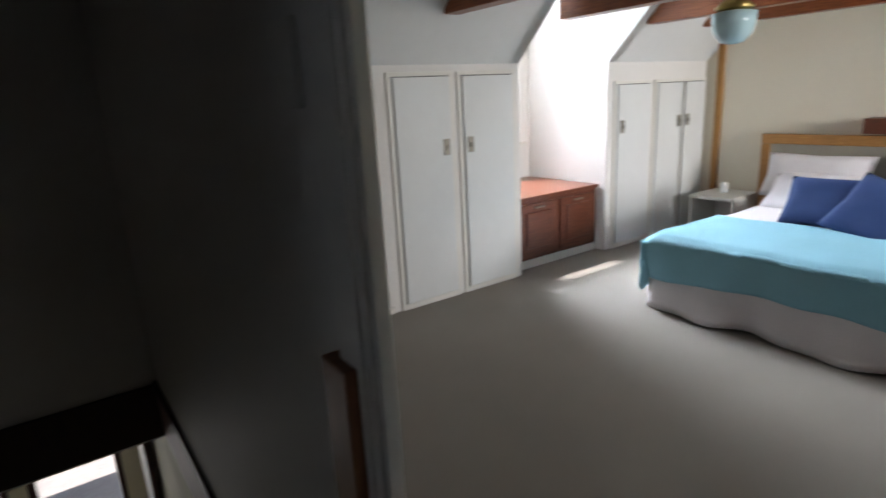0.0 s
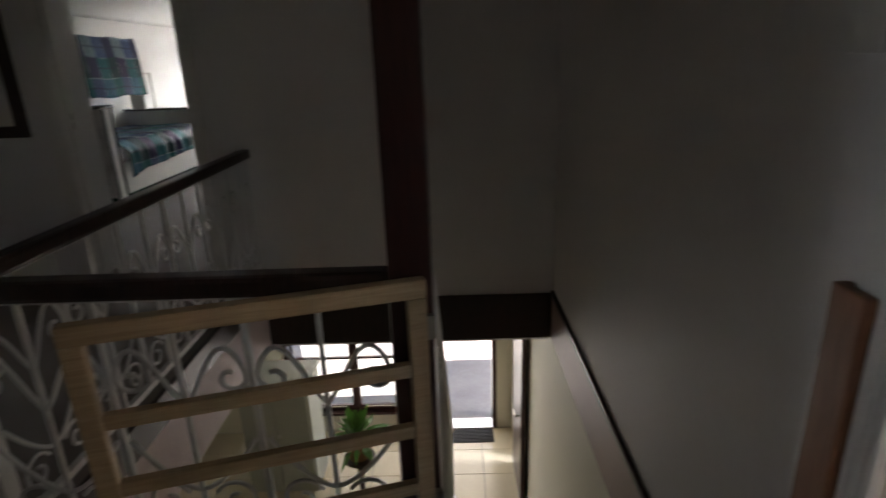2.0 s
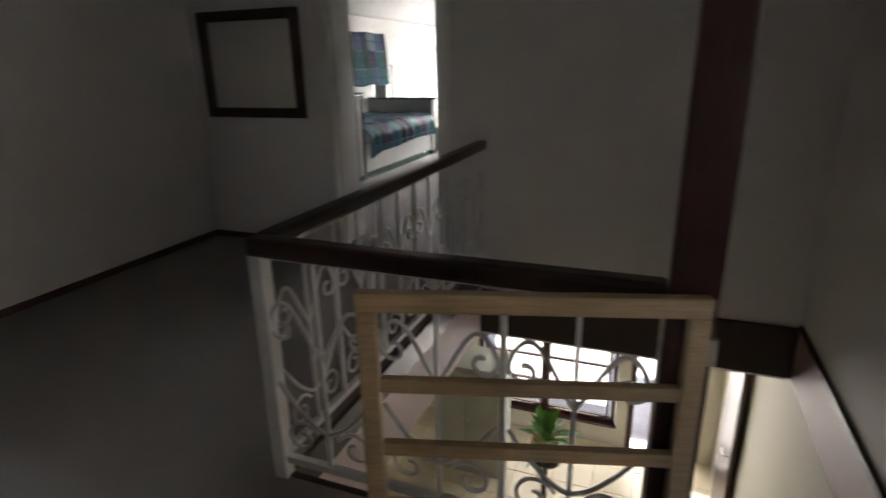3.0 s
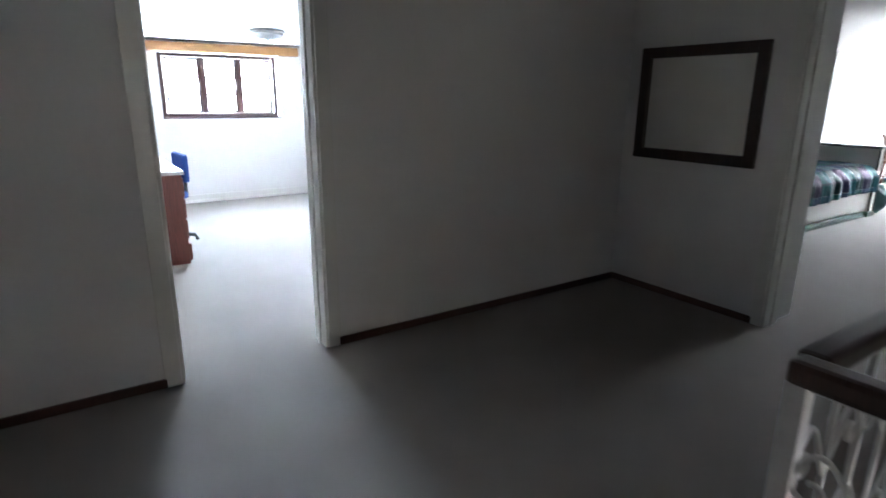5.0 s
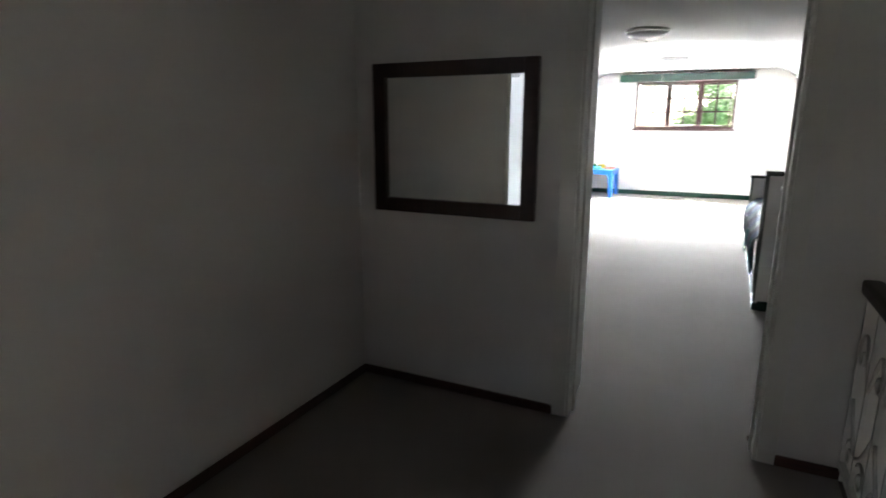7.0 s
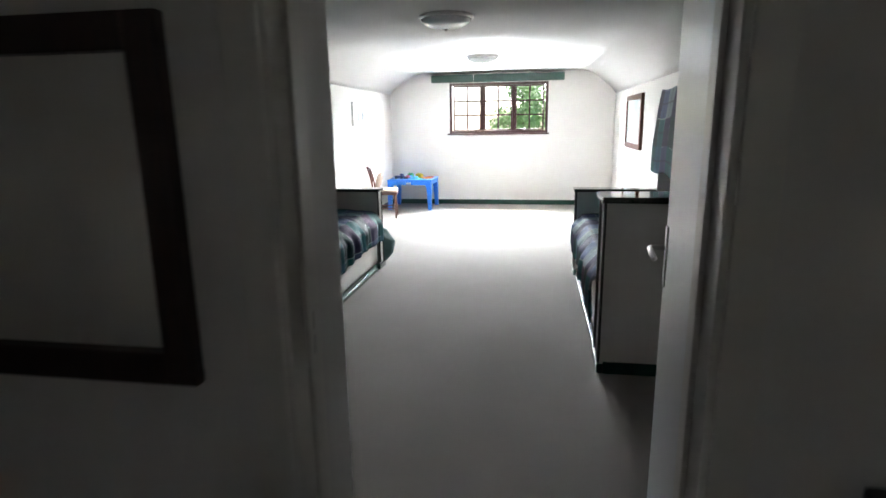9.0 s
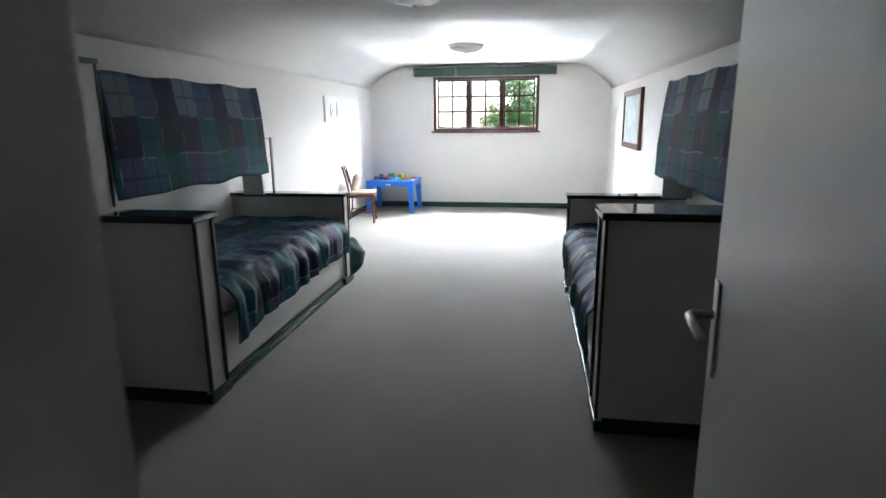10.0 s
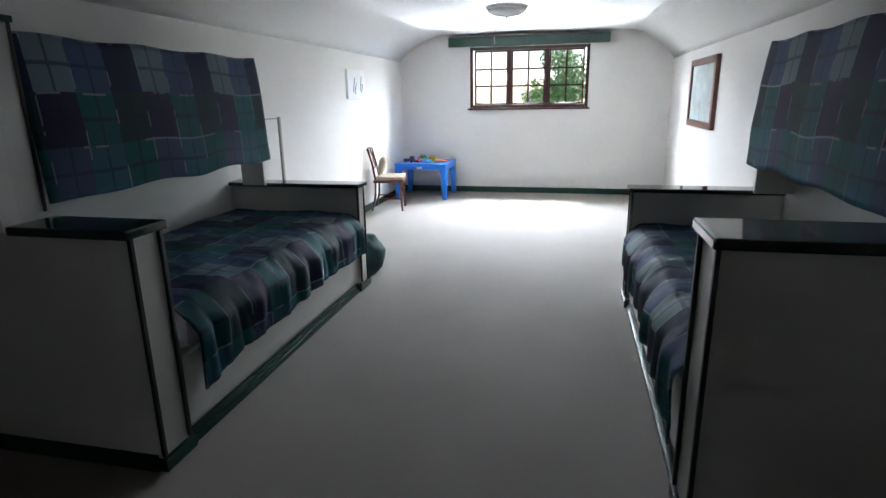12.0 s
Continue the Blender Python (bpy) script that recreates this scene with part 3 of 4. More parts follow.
def bedroom_door():
    t = thing("door_bedroom", "white gloss painted flush door standing open into the bedroom", "door", at=pose(1.985, 0.172, 0, 0, 0, 83.5))
    t["kind"] = "structure"
    leaf = part("door_leaf", box(0.012, 0.71, -0.04, 0.0, 0.012, 1.99, 0.003), DOORP, t)
    for s in (0.0, -0.04):
        o = 1 if s == 0 else -1
        plate = part("handle_plate", box(0.645, 0.682, min(s, s + o * 0.006), max(s, s + o * 0.006), 0.945, 1.139, 0.002), STEEL, leaf, "worn steel lever plate")
        part("door_handle", tube(bmesh.new(), [(0.665, s, 1.07), (0.665, s + o * 0.045, 1.07), (0.65, s + o * 0.052, 1.07), (0.60, s + o * 0.05, 1.065), (0.555, s + o * 0.046, 1.06)], 0.009, 8), STEEL, leaf, "steel lever handle", True)
    for z in (0.25, 1.75):
        part("hinge", box(-0.006, 0.03, -0.001, 0.004, z - 0.05, z + 0.05), BRONZE, t)


bedroom_door()


def bunk(side):
    """A built-in box bed along a side wall with head and foot boards; side -1: west wall, 1: east wall."""
    lab = "by the west wall" if side < 0 else "by the east wall"
    front, back = (0.09, BX0) if side < 0 else (2.03, BX1)
    hh, fh = (0.968, 0.80) if side < 0 else (1.02, 0.81)

    def bx(a0, a1, y0, y1, z0, z1, bv=0.003):
        p, q = front + side * a0, front + side * a1
        return box(min(p, q), max(p, q), y0, y1, z0, z1, bv)

    depth = abs(back - front)
    t = thing("box_bed", "white board bed with dark green tops " + lab, "bed", "built-in beds")
    hd = depth
    back_y = 2.37 if side < 0 else 2.44
    part("headboard", bx(0.012, hd, 2.21, back_y, 0.06, hh), BOARD, t)
    part("front_board", bx(0.03, 0.05, back_y, 4.45, 0.09, 0.40), BOARD, t)
    part("footboard", bx(0.006, depth, 4.45, 4.57, 0.06, fh), BOARD, t)
    part("head_top", bx(-0.02, hd - (0.57 if side < 0 else 0.0), 2.17, back_y + 0.02, hh, hh + 0.035, 0.008), CAP, t, "polished dark green board top")
    part("foot_top", bx(-0.02, depth, 4.42, 4.60, fh, fh + 0.03, 0.008), CAP, t, "polished dark green board top")
    part("back_board", bx(depth - 0.02, depth, 2.44, 4.45, 0.4, 1.02), BOARD, t)
    part("bed_base", bx(0.05, depth - 0.02, 2.44, 4.45, 0.06, 0.40), BOARD, t)
    for y0, y1, h in ((2.204, 2.222, hh), (back_y - 0.012, back_y + 0.006, hh), (4.444, 4.456, fh), (4.564, 4.576, fh)):
        part("edge_trim", bx(-0.004, 0.012, y0, y1, 0.07, h), EDGE, t, "thin dark edge trim")
    for a, h in ((0.022, 0.075), (0.010, 0.035)):
        part("plinth", bx(a, 0.03, back_y + 0.03, 4.41, 0, h, 0.006), GREEN, t, "dark green stepped plinth")
    for y0, y1 in ((2.205, back_y + 0.03), (4.41, 4.63)):
        part("plinth_block", bx(-0.006, 0.03, y0, y1, 0, 0.06, 0.008), GREEN, t, "dark green plinth block")
    part("plinth", bx(0.03, hd, 2.2, 2.212, 0, 0.075, 0.004), GREEN, t, "dark green plinth")
    part("mattress", bx(0.03, depth - 0.03, 2.47, 4.42, 0.40, 0.58, 0.05), LINEN, t)
    # coverlet: over the mattress and down the front
    rim = depth - 0.06

    def cloth(u, v):
        y = 2.455 + u * 1.99
        drop = 0.26 + 0.012 * math.sin(u * 9 + side) + 0.07 * max(0.0, 1 - u / 0.15) - 0.03 * u
        s = v * (rim + drop)
        wav = 0.03 * (noise.noise((u * 13, v * 2, side * 5)) + 0.5 * noise.noise((u * 31, v * 3, side)))
        n = noise.noise((u * 7, v * 5, side * 3))
        crease = 0.008 * (1 - abs(noise.noise((u * 16 + v * 6, v * 9, side * 2)))) ** 3
        fold = 0.02 * abs(math.sin(u * 26 + 1.6 * noise.noise((u * 6, v * 2, side)) + 2.0 * v))
        if s < rim:
            a, z = rim + 0.02 - s, 0.598 + 0.016 * n + crease + 0.012 * abs(math.sin(u * 26 + 3 * n)) * max(0.0, 1 - (rim - s) / 0.35) - 0.05 * max(0, (s - rim + 0.08) / 0.08) ** 2
        else:
            d = s - rim
            a, z = 0.012 - min(d, 0.06) * 0.45 - abs(wav) * min(1, d / 0.12) - fold * min(1, d / 0.06), 0.553 - d * 0.98
        return (front + side * a, y, z), (u * 1.99, v * (rim + drop))

    cov = solid("coverlet", sheet(cloth, 150, 60), PLAID, "rumpled navy and teal plaid coverlet spread over the box bed", "bed cover", "plaid covers", smooth=True)
    # folded upper bunk with its cover
    hx = -0.53 if side < 0 else 2.68
    py0 = 2.315 if side < 0 else 2.385
    u = thing("folding_bunk", "fold-up upper bunk with white ends raised above the box bed", "bunk bed", "folding bunks")
    p, q = hx, back

    def ux(a0, a1, y0, y1, z0, z1, bv=0.003):
        c, d = hx + side * a0, hx + side * a1
        return box(min(c, d), max(c, d), y0, y1, z0, z1, bv)

    w = abs(back - hx) - (0.22 if side < 0 else 0.0)
    part("end_panel", ux(0.0, w, py0, py0 + 0.14, hh + 0.035, 1.74), BOARD, u)
    part("end_trim", ux(-0.008, 0.0, py0 - 0.008, py0 + 0.01, hh + 0.035, 1.745), EDGE, u, "thin dark edge trim")
    part("end_trim", ux(-0.008, 0.0, py0 + 0.13, py0 + 0.145, hh + 0.035, 1.745), EDGE, u, "thin dark edge trim")
    part("end_cap", ux(-0.018, w, py0 - 0.015, py0 + 0.15, 1.745, 1.77), GREEN, u, "dark green cap")
    part("far_panel", ux(0.05, w, 4.30, 4.33, fh + 0.03, 1.66), BOARD, u)
    part("bunk_base", ux(0.06, 0.12, 2.53, 4.29, 1.15, 1.69, 0.02), BOARD, u)
    part("back_rail", ux(0.06, w, 2.53, 4.30, 1.10, 1.13), BOARD, u)

    def hang(a, b):
        y = py0 + 0.145 + a * (4.27 - py0 - 0.145)
        swell = 0.03 * b + 0.007 * max(0.0, math.sin(a * 9 + 2.2 * b + 4 * a * b + side)) ** 3 * b + 0.012 * b * math.sin(a * 5 + side) + 0.006 * noise.noise((a * 9, b * 2.5, side)) * b
        hem = 1.03 + 0.006 * math.sin(a * 3.2 + 0.6) - 0.006 * math.sin(a * 15)
        z = 1.715 - b * (1.715 - hem) + 0.006 * math.sin(a * 20)
        return (hx - side * (0.0 + swell) + side * 0.03 * (1 - b) ** 3, y, z), (a * 1.74 + 0.35, b * 0.70)

    solid("plaid_hanging", sheet(hang, 70, 26, 0.01), PLAID, "navy and teal plaid cloth hanging over the folded bunk", "bed cover", "plaid covers", smooth=True)


bunk(-1)
bunk(1)


def toddler_table():
    t = thing("play_table", "bright blue moulded plastic children's table", "table")
    x0, x1, y0, y1, h = -0.88, -0.10, 8.42, 9.16, 0.52
    part("tabletop", box(x0, x1, y0, y1, h - 0.03, h, 0.012), BLUEP, t)
    for a0, a1, b0, b1 in ((x0 + 0.02, x1 - 0.02, y0 + 0.01, y0 + 0.03), (x0 + 0.02, x1 - 0.02, y1 - 0.03, y1 - 0.01), (x0 + 0.01, x0 + 0.03, y0 + 0.02, y1 - 0.02), (x1 - 0.03, x1 - 0.01, y0 + 0.02, y1 - 0.02)):
        part("apron", box(a0, a1, b0, b1, h - 0.09, h - 0.03, 0.005), BLUEP, t)
    for sx in (0, 1):
        for sy in (0, 1):
            bm = bmesh.new()
            ring = []
            for z, w in ((h - 0.03, 0.15), (h - 0.10, 0.095), (h - 0.18, 0.078), (0.0, 0.062)):
                px = x0 + 0.004 + 0.012 * z if not sx else x1 - 0.004 - 0.012 * z
                py = y0 + 0.004 + 0.012 * z if not sy else y1 - 0.004 - 0.012 * z
                dx, dy = (w if not sx else -w), (w if not sy else -w)
                ring.append([bm.verts.new(c) for c in ((px, py, z), (px + dx, py, z), (px + dx, py + dy, z), (px, py + dy, z))])
            for a, b in zip(ring, ring[1:]):
                for k in range(4):
                    bm.faces.new((a[k], a[(k + 1) % 4], b[(k + 1) % 4], b[k]))
            bm.faces.new(ring[0]), bm.faces.new(ring[-1])
            bmesh.ops.recalc_face_normals(bm, faces=bm.faces)
            part("leg", bm, BLUEP, t)
    part("sticker", box(-0.54, -0.46, y0 + 0.006, y0 + 0.0095, h - 0.078, h - 0.045), PAPER, t, "small white sticker")


toddler_table()
random.seed(4)
TOY = [("toy_block", 0, -0.55, 8.85, 0.10, 0.07, 0.09), ("toy_block", 1, -0.40, 8.88, 0.12, 0.08, 0.08), ("toy_truck", 3, -0.70, 8.62, 0.16, 0.09, 0.09), ("toy_truck", 5, -0.56, 8.60, 0.08, 0.08, 0.07),
       ("toy_tray", 4, -0.46, 8.62, 0.16, 0.1, 0.05), ("toy_ring", 2, -0.24, 8.70, 0.2, 0.14, 0.025), ("toy_ring", 5, -0.20, 8.86, 0.12, 0.1, 0.02), ("toy_tray", 0, -0.34, 8.56, 0.1, 0.07, 0.02)]
for nm, c, x, y, a, b, h in TOY:
    t = thing(nm, ("green", "yellow", "orange", "dark navy", "light blue", "red")[c] + " plastic toy lying on the blue play table", "toy", "toys on the play table", pose(x, y, 0.521, 0, 0, random.uniform(-40, 40)))
    if nm == "toy_truck":
        part("truck_body", box(-a / 2, a / 2, -b / 2, b / 2, 0.02, h * 0.6, 0.008), TOYS[c], t)
        part("truck_cab", box(a * 0.1, a * 0.42, -b * 0.4, b * 0.4, h * 0.6, h, 0.008), TOYS[c], t)
        for sx in (-1, 1):
            for sy in (-1, 1):
                part("wheel", tube(bmesh.new(), [(sx * a * 0.3, sy * b * 0.38, 0.018), (sx * a * 0.3, sy * b * 0.55, 0.018)], 0.018, 10), EDGE, t)
    elif nm == "toy_ring":
        pts = [(a / 2 * math.cos(k * 0.5236), b / 2 * math.sin(k * 0.5236), h / 2) for k in range(13)]
        part("ring", tube(bmesh.new(), pts, h / 2), TOYS[c], t, "", True)
    elif nm == "toy_tray":
        part("tray", boxes((-a / 2, a / 2, -b / 2, b / 2, 0, h * 0.3), (-a / 2, -a / 2 + 0.01, -b / 2, b / 2, h * 0.3, h), (a / 2 - 0.01, a / 2, -b / 2, b / 2, h * 0.3, h), bevel=0.002), TOYS[c], t)
    else:
        part("block", box(-a / 2, a / 2, -b / 2, b / 2, 0, h * 0.8, 0.006), TOYS[c], t)
        for k in (-1, 1):
            part("stud", lathe([(0.014, h * 0.8), (0.014, h)], k * a * 0.25, 0, 10), TOYS[c], t)


def small_chair():
    t = thing("side_chair", "small dark wooden chair with a beige cushioned seat", "chair", at=pose(-0.72, 7.70, 0, 0, 0, -80))
    for x in (-0.17, 0.17):
        part("front_leg", tube(bmesh.new(), [(x, 0.18, 0.0), (x * 0.95, 0.165, 0.2), (x * 0.92, 0.16, 0.40)], 0.014, 8), MAHOG, t, "", True)
        part("back_leg", tube(bmesh.new(), [(x, -0.22, 0.0), (x * 0.95, -0.17, 0.2), (x * 0.9, -0.165, 0.42), (x * 0.88, -0.2, 0.62), (x * 0.85, -0.25, 0.80)], 0.014, 8), MAHOG, t, "", True)
        part("side_stretcher", tube(bmesh.new(), [(x * 0.96, 0.172, 0.16), (x * 0.96, -0.18, 0.16)], 0.008, 6), MAHOG, t)
    part("seat_frame", box(-0.19, 0.19, -0.19, 0.2, 0.37, 0.41, 0.006), MAHOG, t)
    part("seat", box(-0.185, 0.185, -0.16, 0.2, 0.41, 0.455, 0.018), CUSH, t, "beige padded seat")
    part("top_rail", tube(bmesh.new(), [(-0.17, -0.25, 0.80), (0, -0.265, 0.81), (0.17, -0.25, 0.80)], 0.017, 8), MAHOG, t)
    part("cross_rail", tube(bmesh.new(), [(-0.155, -0.19, 0.55), (0.155, -0.19, 0.55)], 0.010, 6), MAHOG, t)
    for x in (-0.06, 0.06):
        part("spindle", tube(bmesh.new(), [(x, -0.19, 0.55), (x, -0.255, 0.80)], 0.008, 6), MAHOG, t)
    return t


small_chair()
cu = solid("cushion", pillow(0.27, 0.25, 0.09, 3), CUSH, "small pale cushion propped against the chair back", "cushion", smooth=True)
cu.matrix_basis = pose(-0.81, 7.69, 0.585, 75, 0, -80)


def beanbag():
    bm = bmesh.new()
    bmesh.ops.create_uvsphere(bm, u_segments=28, v_segments=16, radius=1.0)
    for v in bm.verts:
        n = noise.noise(v.co * 2.3) * 0.14
        z = v.co.z * 0.2 * (1 + n)
        v.co = Vector((v.co.x * 0.19 * (1 + n), v.co.y * 0.19 * (1 + n), max(z + 0.16, 0.0) * (1 + 0.2 * n)))
    ob = solid("floor_cushion", bm, mat("dark_teal_cushion_cloth", (0.018, 0.06, 0.06), 0.8, 0.25, 6, 0.4, 90), "dark teal floor cushion slumped behind the bed's footboard", "cushion", smooth=True)
    ob.matrix_basis = pose(-0.06, 4.84, 0)


beanbag()


def framed(name, label, x, y0, y1, z0, z1, fw, depth, fmat, inner, face, lean=0.0):
    """A framed picture on a side wall; face: 1 looks to +x, -1 to -x."""
    t = thing(name, label, "picture")
    a, b = (x, x + face * depth)
    a, b = min(a, b), max(a, b)
    part("frame", boxes((a, b, y0, y0 + fw, z0, z1), (a, b, y1 - fw, y1, z0, z1), (a, b, y0 + fw, y1 - fw, z0, z0 + fw), (a, b, y0 + fw, y1 - fw, z1 - fw, z1), bevel=0.004), fmat, t)
    c = (a + b) / 2
    part("print", box(c - 0.003, c + 0.003, y0 + fw, y1 - fw, z0 + fw, z1 - fw), inner, t, "faded pale print")
    return t


framed("framed_picture", "brown wooden framed pale print hanging on the white wall", BX1, 6.55, 7.75, 1.09, 1.80, 0.07, 0.04, MAHOG, PRINT, -1)
cp = thing("canvas_print", "small white canvas print with blue-grey sketch marks", "picture")
part("canvas", box(BX0, BX0 + 0.03, 6.98, 7.55, 1.44, 1.78, 0.003), PAPER, cp)
for k, (y, z, l) in enumerate(((7.15, 1.60, 0.16), (7.20, 1.56, 0.12), (7.38, 1.62, 0.18), (7.42, 1.56, 0.1))):
    part("sketch_mark", tube(bmesh.new(), [(BX0 + 0.031, y, z - l / 2), (BX0 + 0.032, y + 0.02, z), (BX0 + 0.031, y + 0.05, z + l / 2)], 0.006, 5), INKB, cp)
rod = thing("wall_bracket", "thin grey metal rod bracket on the bedroom wall", "bracket")
part("upright", box(BX0 + 0.10, BX0 + 0.118, 5.12, 5.15, 0.0, 1.30, 0.003), GREYP, rod)
part("arm", box(BX0 + 0.104, BX0 + 0.114, 4.60, 5.12, 1.282, 1.292), GREYP, rod)

# ---- mirror on the landing ----
mi = thing("wall_mirror", "rectangular mirror in a dark wood frame on the landing wall", "mirror")
mx0, mx1, mz0, mz1, fw = 0.115, 0.972, 0.945, 1.672, 0.069
part("frame", boxes((mx0, mx0 + fw, -0.03, 0, mz0, mz1), (mx1 - fw, mx1, -0.03, 0, mz0, mz1), (mx0 + fw, mx1 - fw, -0.03, 0, mz0, mz0 + fw), (mx0 + fw, mx1 - fw, -0.03, 0, mz1 - fw, mz1), bevel=0.005), DARKW, mi)
part("glass", box(mx0 + fw, mx1 - fw, -0.012, -0.006, mz0 + fw, mz1 - fw), SILVER, mi, "clear silvered glass")

# ---- stair rail, newel, gate and stairs ----
newel = solid("newel_post", box(3.37, 3.47, WY0 - 0.05, WY0 + 0.05, -0.5, H, 0.004), DARKRED, "tall dark red-brown timber post at the stair head", "post", kind="structure")


def scroll(cx, cz, r, turns, start, hand, f):
    return [f(cx + hand * r * (1 - 0.75 * k / 20) * math.cos(start + turns * 2 * math.pi * k / 20), cz + r * (1 - 0.75 * k / 20) * math.sin(start + turns * 2 * math.pi * k / 20)) for k in range(21)]


def railing(name, label, length, f, box_f):
    """A white iron balustrade with scrolls under a dark handrail; f(s, z) gives the place along it."""
    t = thing(name, label, "railing")
    part("handrail", box_f(-0.02, length, -0.033, 0.033, 0.775, 0.83, 0.014), DARKW, t, "dark polished timber handrail")
    part("top_bar", box_f(0, length, -0.008, 0.008, 0.765, 0.775, 0), IRON, t)
    part("bottom_bar", box_f(0, length, -0.012, 0.012, 0.06, 0.085, 0.002), IRON, t)
    n = max(2, round(length / 0.37))
    for k in range(n + 1):
        s = length * k / n
        part("baluster", box_f(s - 0.008, s + 0.008, -0.008, 0.008, 0.085, 0.765, 0), IRON, t)
        if k < n:
            c, w = s + length / n / 2, length / n / 2
            for hnd in (-1, 1):
                # upper branch: leaves the stem, arches over and curls in
                arch = [(c + hnd * w * 0.86 * (q / 10) ** 0.8, 0.46 + 0.17 * math.sin(math.pi * 0.72 * q / 10)) for q in range(11)]
                curl = [(c + hnd * (w * 0.70 + 0.042 * (1 - 0.06 * q) * math.cos(0.3 - q * 0.5)), 0.545 + 0.042 * (1 - 0.06 * q) * math.sin(0.3 - q * 0.5)) for q in range(12)]
                bm = tube(bmesh.new(), [f(*p) for p in arch + curl], 0.007, 5)
                # lower branch: sweeps out of the foot of the stem into a scroll
                low = [(c + hnd * w * 0.9 * (q / 8), 0.20 + 0.16 * (q / 8) ** 1.6) for q in range(9)]
                part("scrollwork", bm, IRON, t, "curled white iron scrolls", True)
                part("scrollwork", tube(bmesh.new(), [f(*p) for p in low], 0.007, 5), IRON, t, "curled white iron scrolls", True)
                bm = tube(bmesh.new(), scroll(c + hnd * w * 0.52, 0.165, w * 0.34, 1.2, 0.4, -hnd, f), 0.006, 5)
                part("scrollwork", bm, IRON, t, "curled white iron scrolls", True)
            part("baluster", box_f(c - 0.006, c + 0.006, -0.006, 0.006, 0.085, 0.765, 0), IRON, t)
    return t


ra = railing("stair_railing", "white wrought-iron railing with dark handrail across the stairwell", 3.37 - WX0, lambda s, z: (WX0 + s, WY0, z),
             lambda a, b, c, d, e, g, bv: box(WX0 + a, WX0 + b, WY0 + c, WY0 + d, e, g, bv))
part("corner_post", box(WX0 - 0.022, WX0 + 0.022, WY0 - 0.022, WY0 + 0.022, 0.0, 0.775, 0.003), IRON, ra, "square white iron post")
railing("stair_railing", "white wrought-iron railing with dark handrail along the stairwell", -WY0 - 0.04, lambda s, z: (WX0, WY0 + 0.035 + s, z),
        lambda a, b, c, d, e, g, bv: box(WX0 + c, WX0 + d, WY0 + 0.035 + max(a, 0.0), WY0 + 0.035 + b, e, g, bv))


def gate():
    w, h = 0.745, 0.73
    t = thing("stair_gate", "pale pine baby gate folded back against the railing", "gate", at=pose(3.455, -2.255, 0.055, 0, 0, 180 + 16))
    for a in (0.0, w - 0.045):
        part("stile", box(a, a + 0.045, -0.016, 0.016, 0.0, h, 0.006), PINE, t)
    part("top_rail", box(0.0, w, -0.017, 0.017, h, h + 0.045, 0.006), PINE, t)
    part("bottom_rail", box(0.045, w - 0.045, -0.014, 0.014, 0.0, 0.04, 0.004), PINE, t)
    for z in (0.19, 0.36, 0.53):
        part("slat", box(0.045, w - 0.045, -0.012, 0.012, z, z + 0.035, 0.004), PINE, t)
    for z in (0.12, 0.62):
        part("hinge", box(-0.02, 0.004, -0.008, 0.008, z, z + 0.06), BRONZE, t)


gate()
solid("gate_jamb", box(EX - 0.03, EX, -2.66, -2.58, 0.0, 0.93, 0.004), BATTEN, "short brown timber batten fixed to the landing wall", "batten")
sw = solid("light_switch", box(EX - 0.012, EX, -2.56, -2.48, 1.28, 1.40, 0.004), FRAME, "cream light switch plate on the dim wall", "switch")

NS = 16
RISE, GO = -LOW / NS, 0.205
st = thing("staircase", "carpeted straight stairs going down beside the wall", "stairs")
st["kind"] = "structure"
for k in range(1, NS):
    y = WY0 + (k - 1) * GO
    part("step", box(3.47, EX - 0.014, y, y + GO + 0.02, -k * RISE - 0.16, -k * RISE, 0.006), CARPET, st)
bm = bmesh.new()
for o in (0.0,):
    tube(bm, [(3.45, WY0 + 0.1, 0.78), (3.45, WY0 + NS * GO, LOW + 0.85)], 0.022, 8)
sr = thing("stair_handrail", "white iron balustrade sloping down with the stairs", "railing")
part("rail", bm, IRON, sr)
bm = bmesh.new()
tube(bm, [(3.45, WY0 + 0.1, 0.0), (3.45, WY0 + NS * GO, LOW + 0.07)], 0.02, 6)
part("stringer", bm, IRON, sr)
for k in range(1, NS):
    y = WY0 + k * GO
    z = -(y - WY0) * RISE / GO
    part("baluster", tube(bmesh.new(), [(3.45, y, z + 0.05), (3.45, y, z + 0.83)], 0.008, 5), IRON, sr)

# ---- downstairs hall ----
fl = solid("floor_hall", box(-1.0, EX, -4.0, 2.3, LOW - 0.12, LOW - 0.008), GROUT, "cream floor tiles of the downstairs hall", "floor", kind="structure")
tm = mesh_of("tile", box(-0.197, 0.197, -0.197, 0.197, -0.012, 0.0, 0.002), TILE)


def front_door():
    t = thing("door_front", "glazed dark-framed front door standing open to a terrace", "door")
    t["kind"] = "structure"
    for x0, x1 in ((3.25, 3.31), (3.92, 3.97)):
        part("door_post", box(x0, x1, 2.29, 2.46, LOW, -0.8, 0.004), DARKRED, t)
    part("door_head", box(3.31, 3.92, 2.29, 2.46, -0.86, -0.8, 0.004), DARKRED, t)
    part("threshold", box(3.31, 3.92, 2.28, 2.46, LOW, LOW + 0.02), STEEL, t)


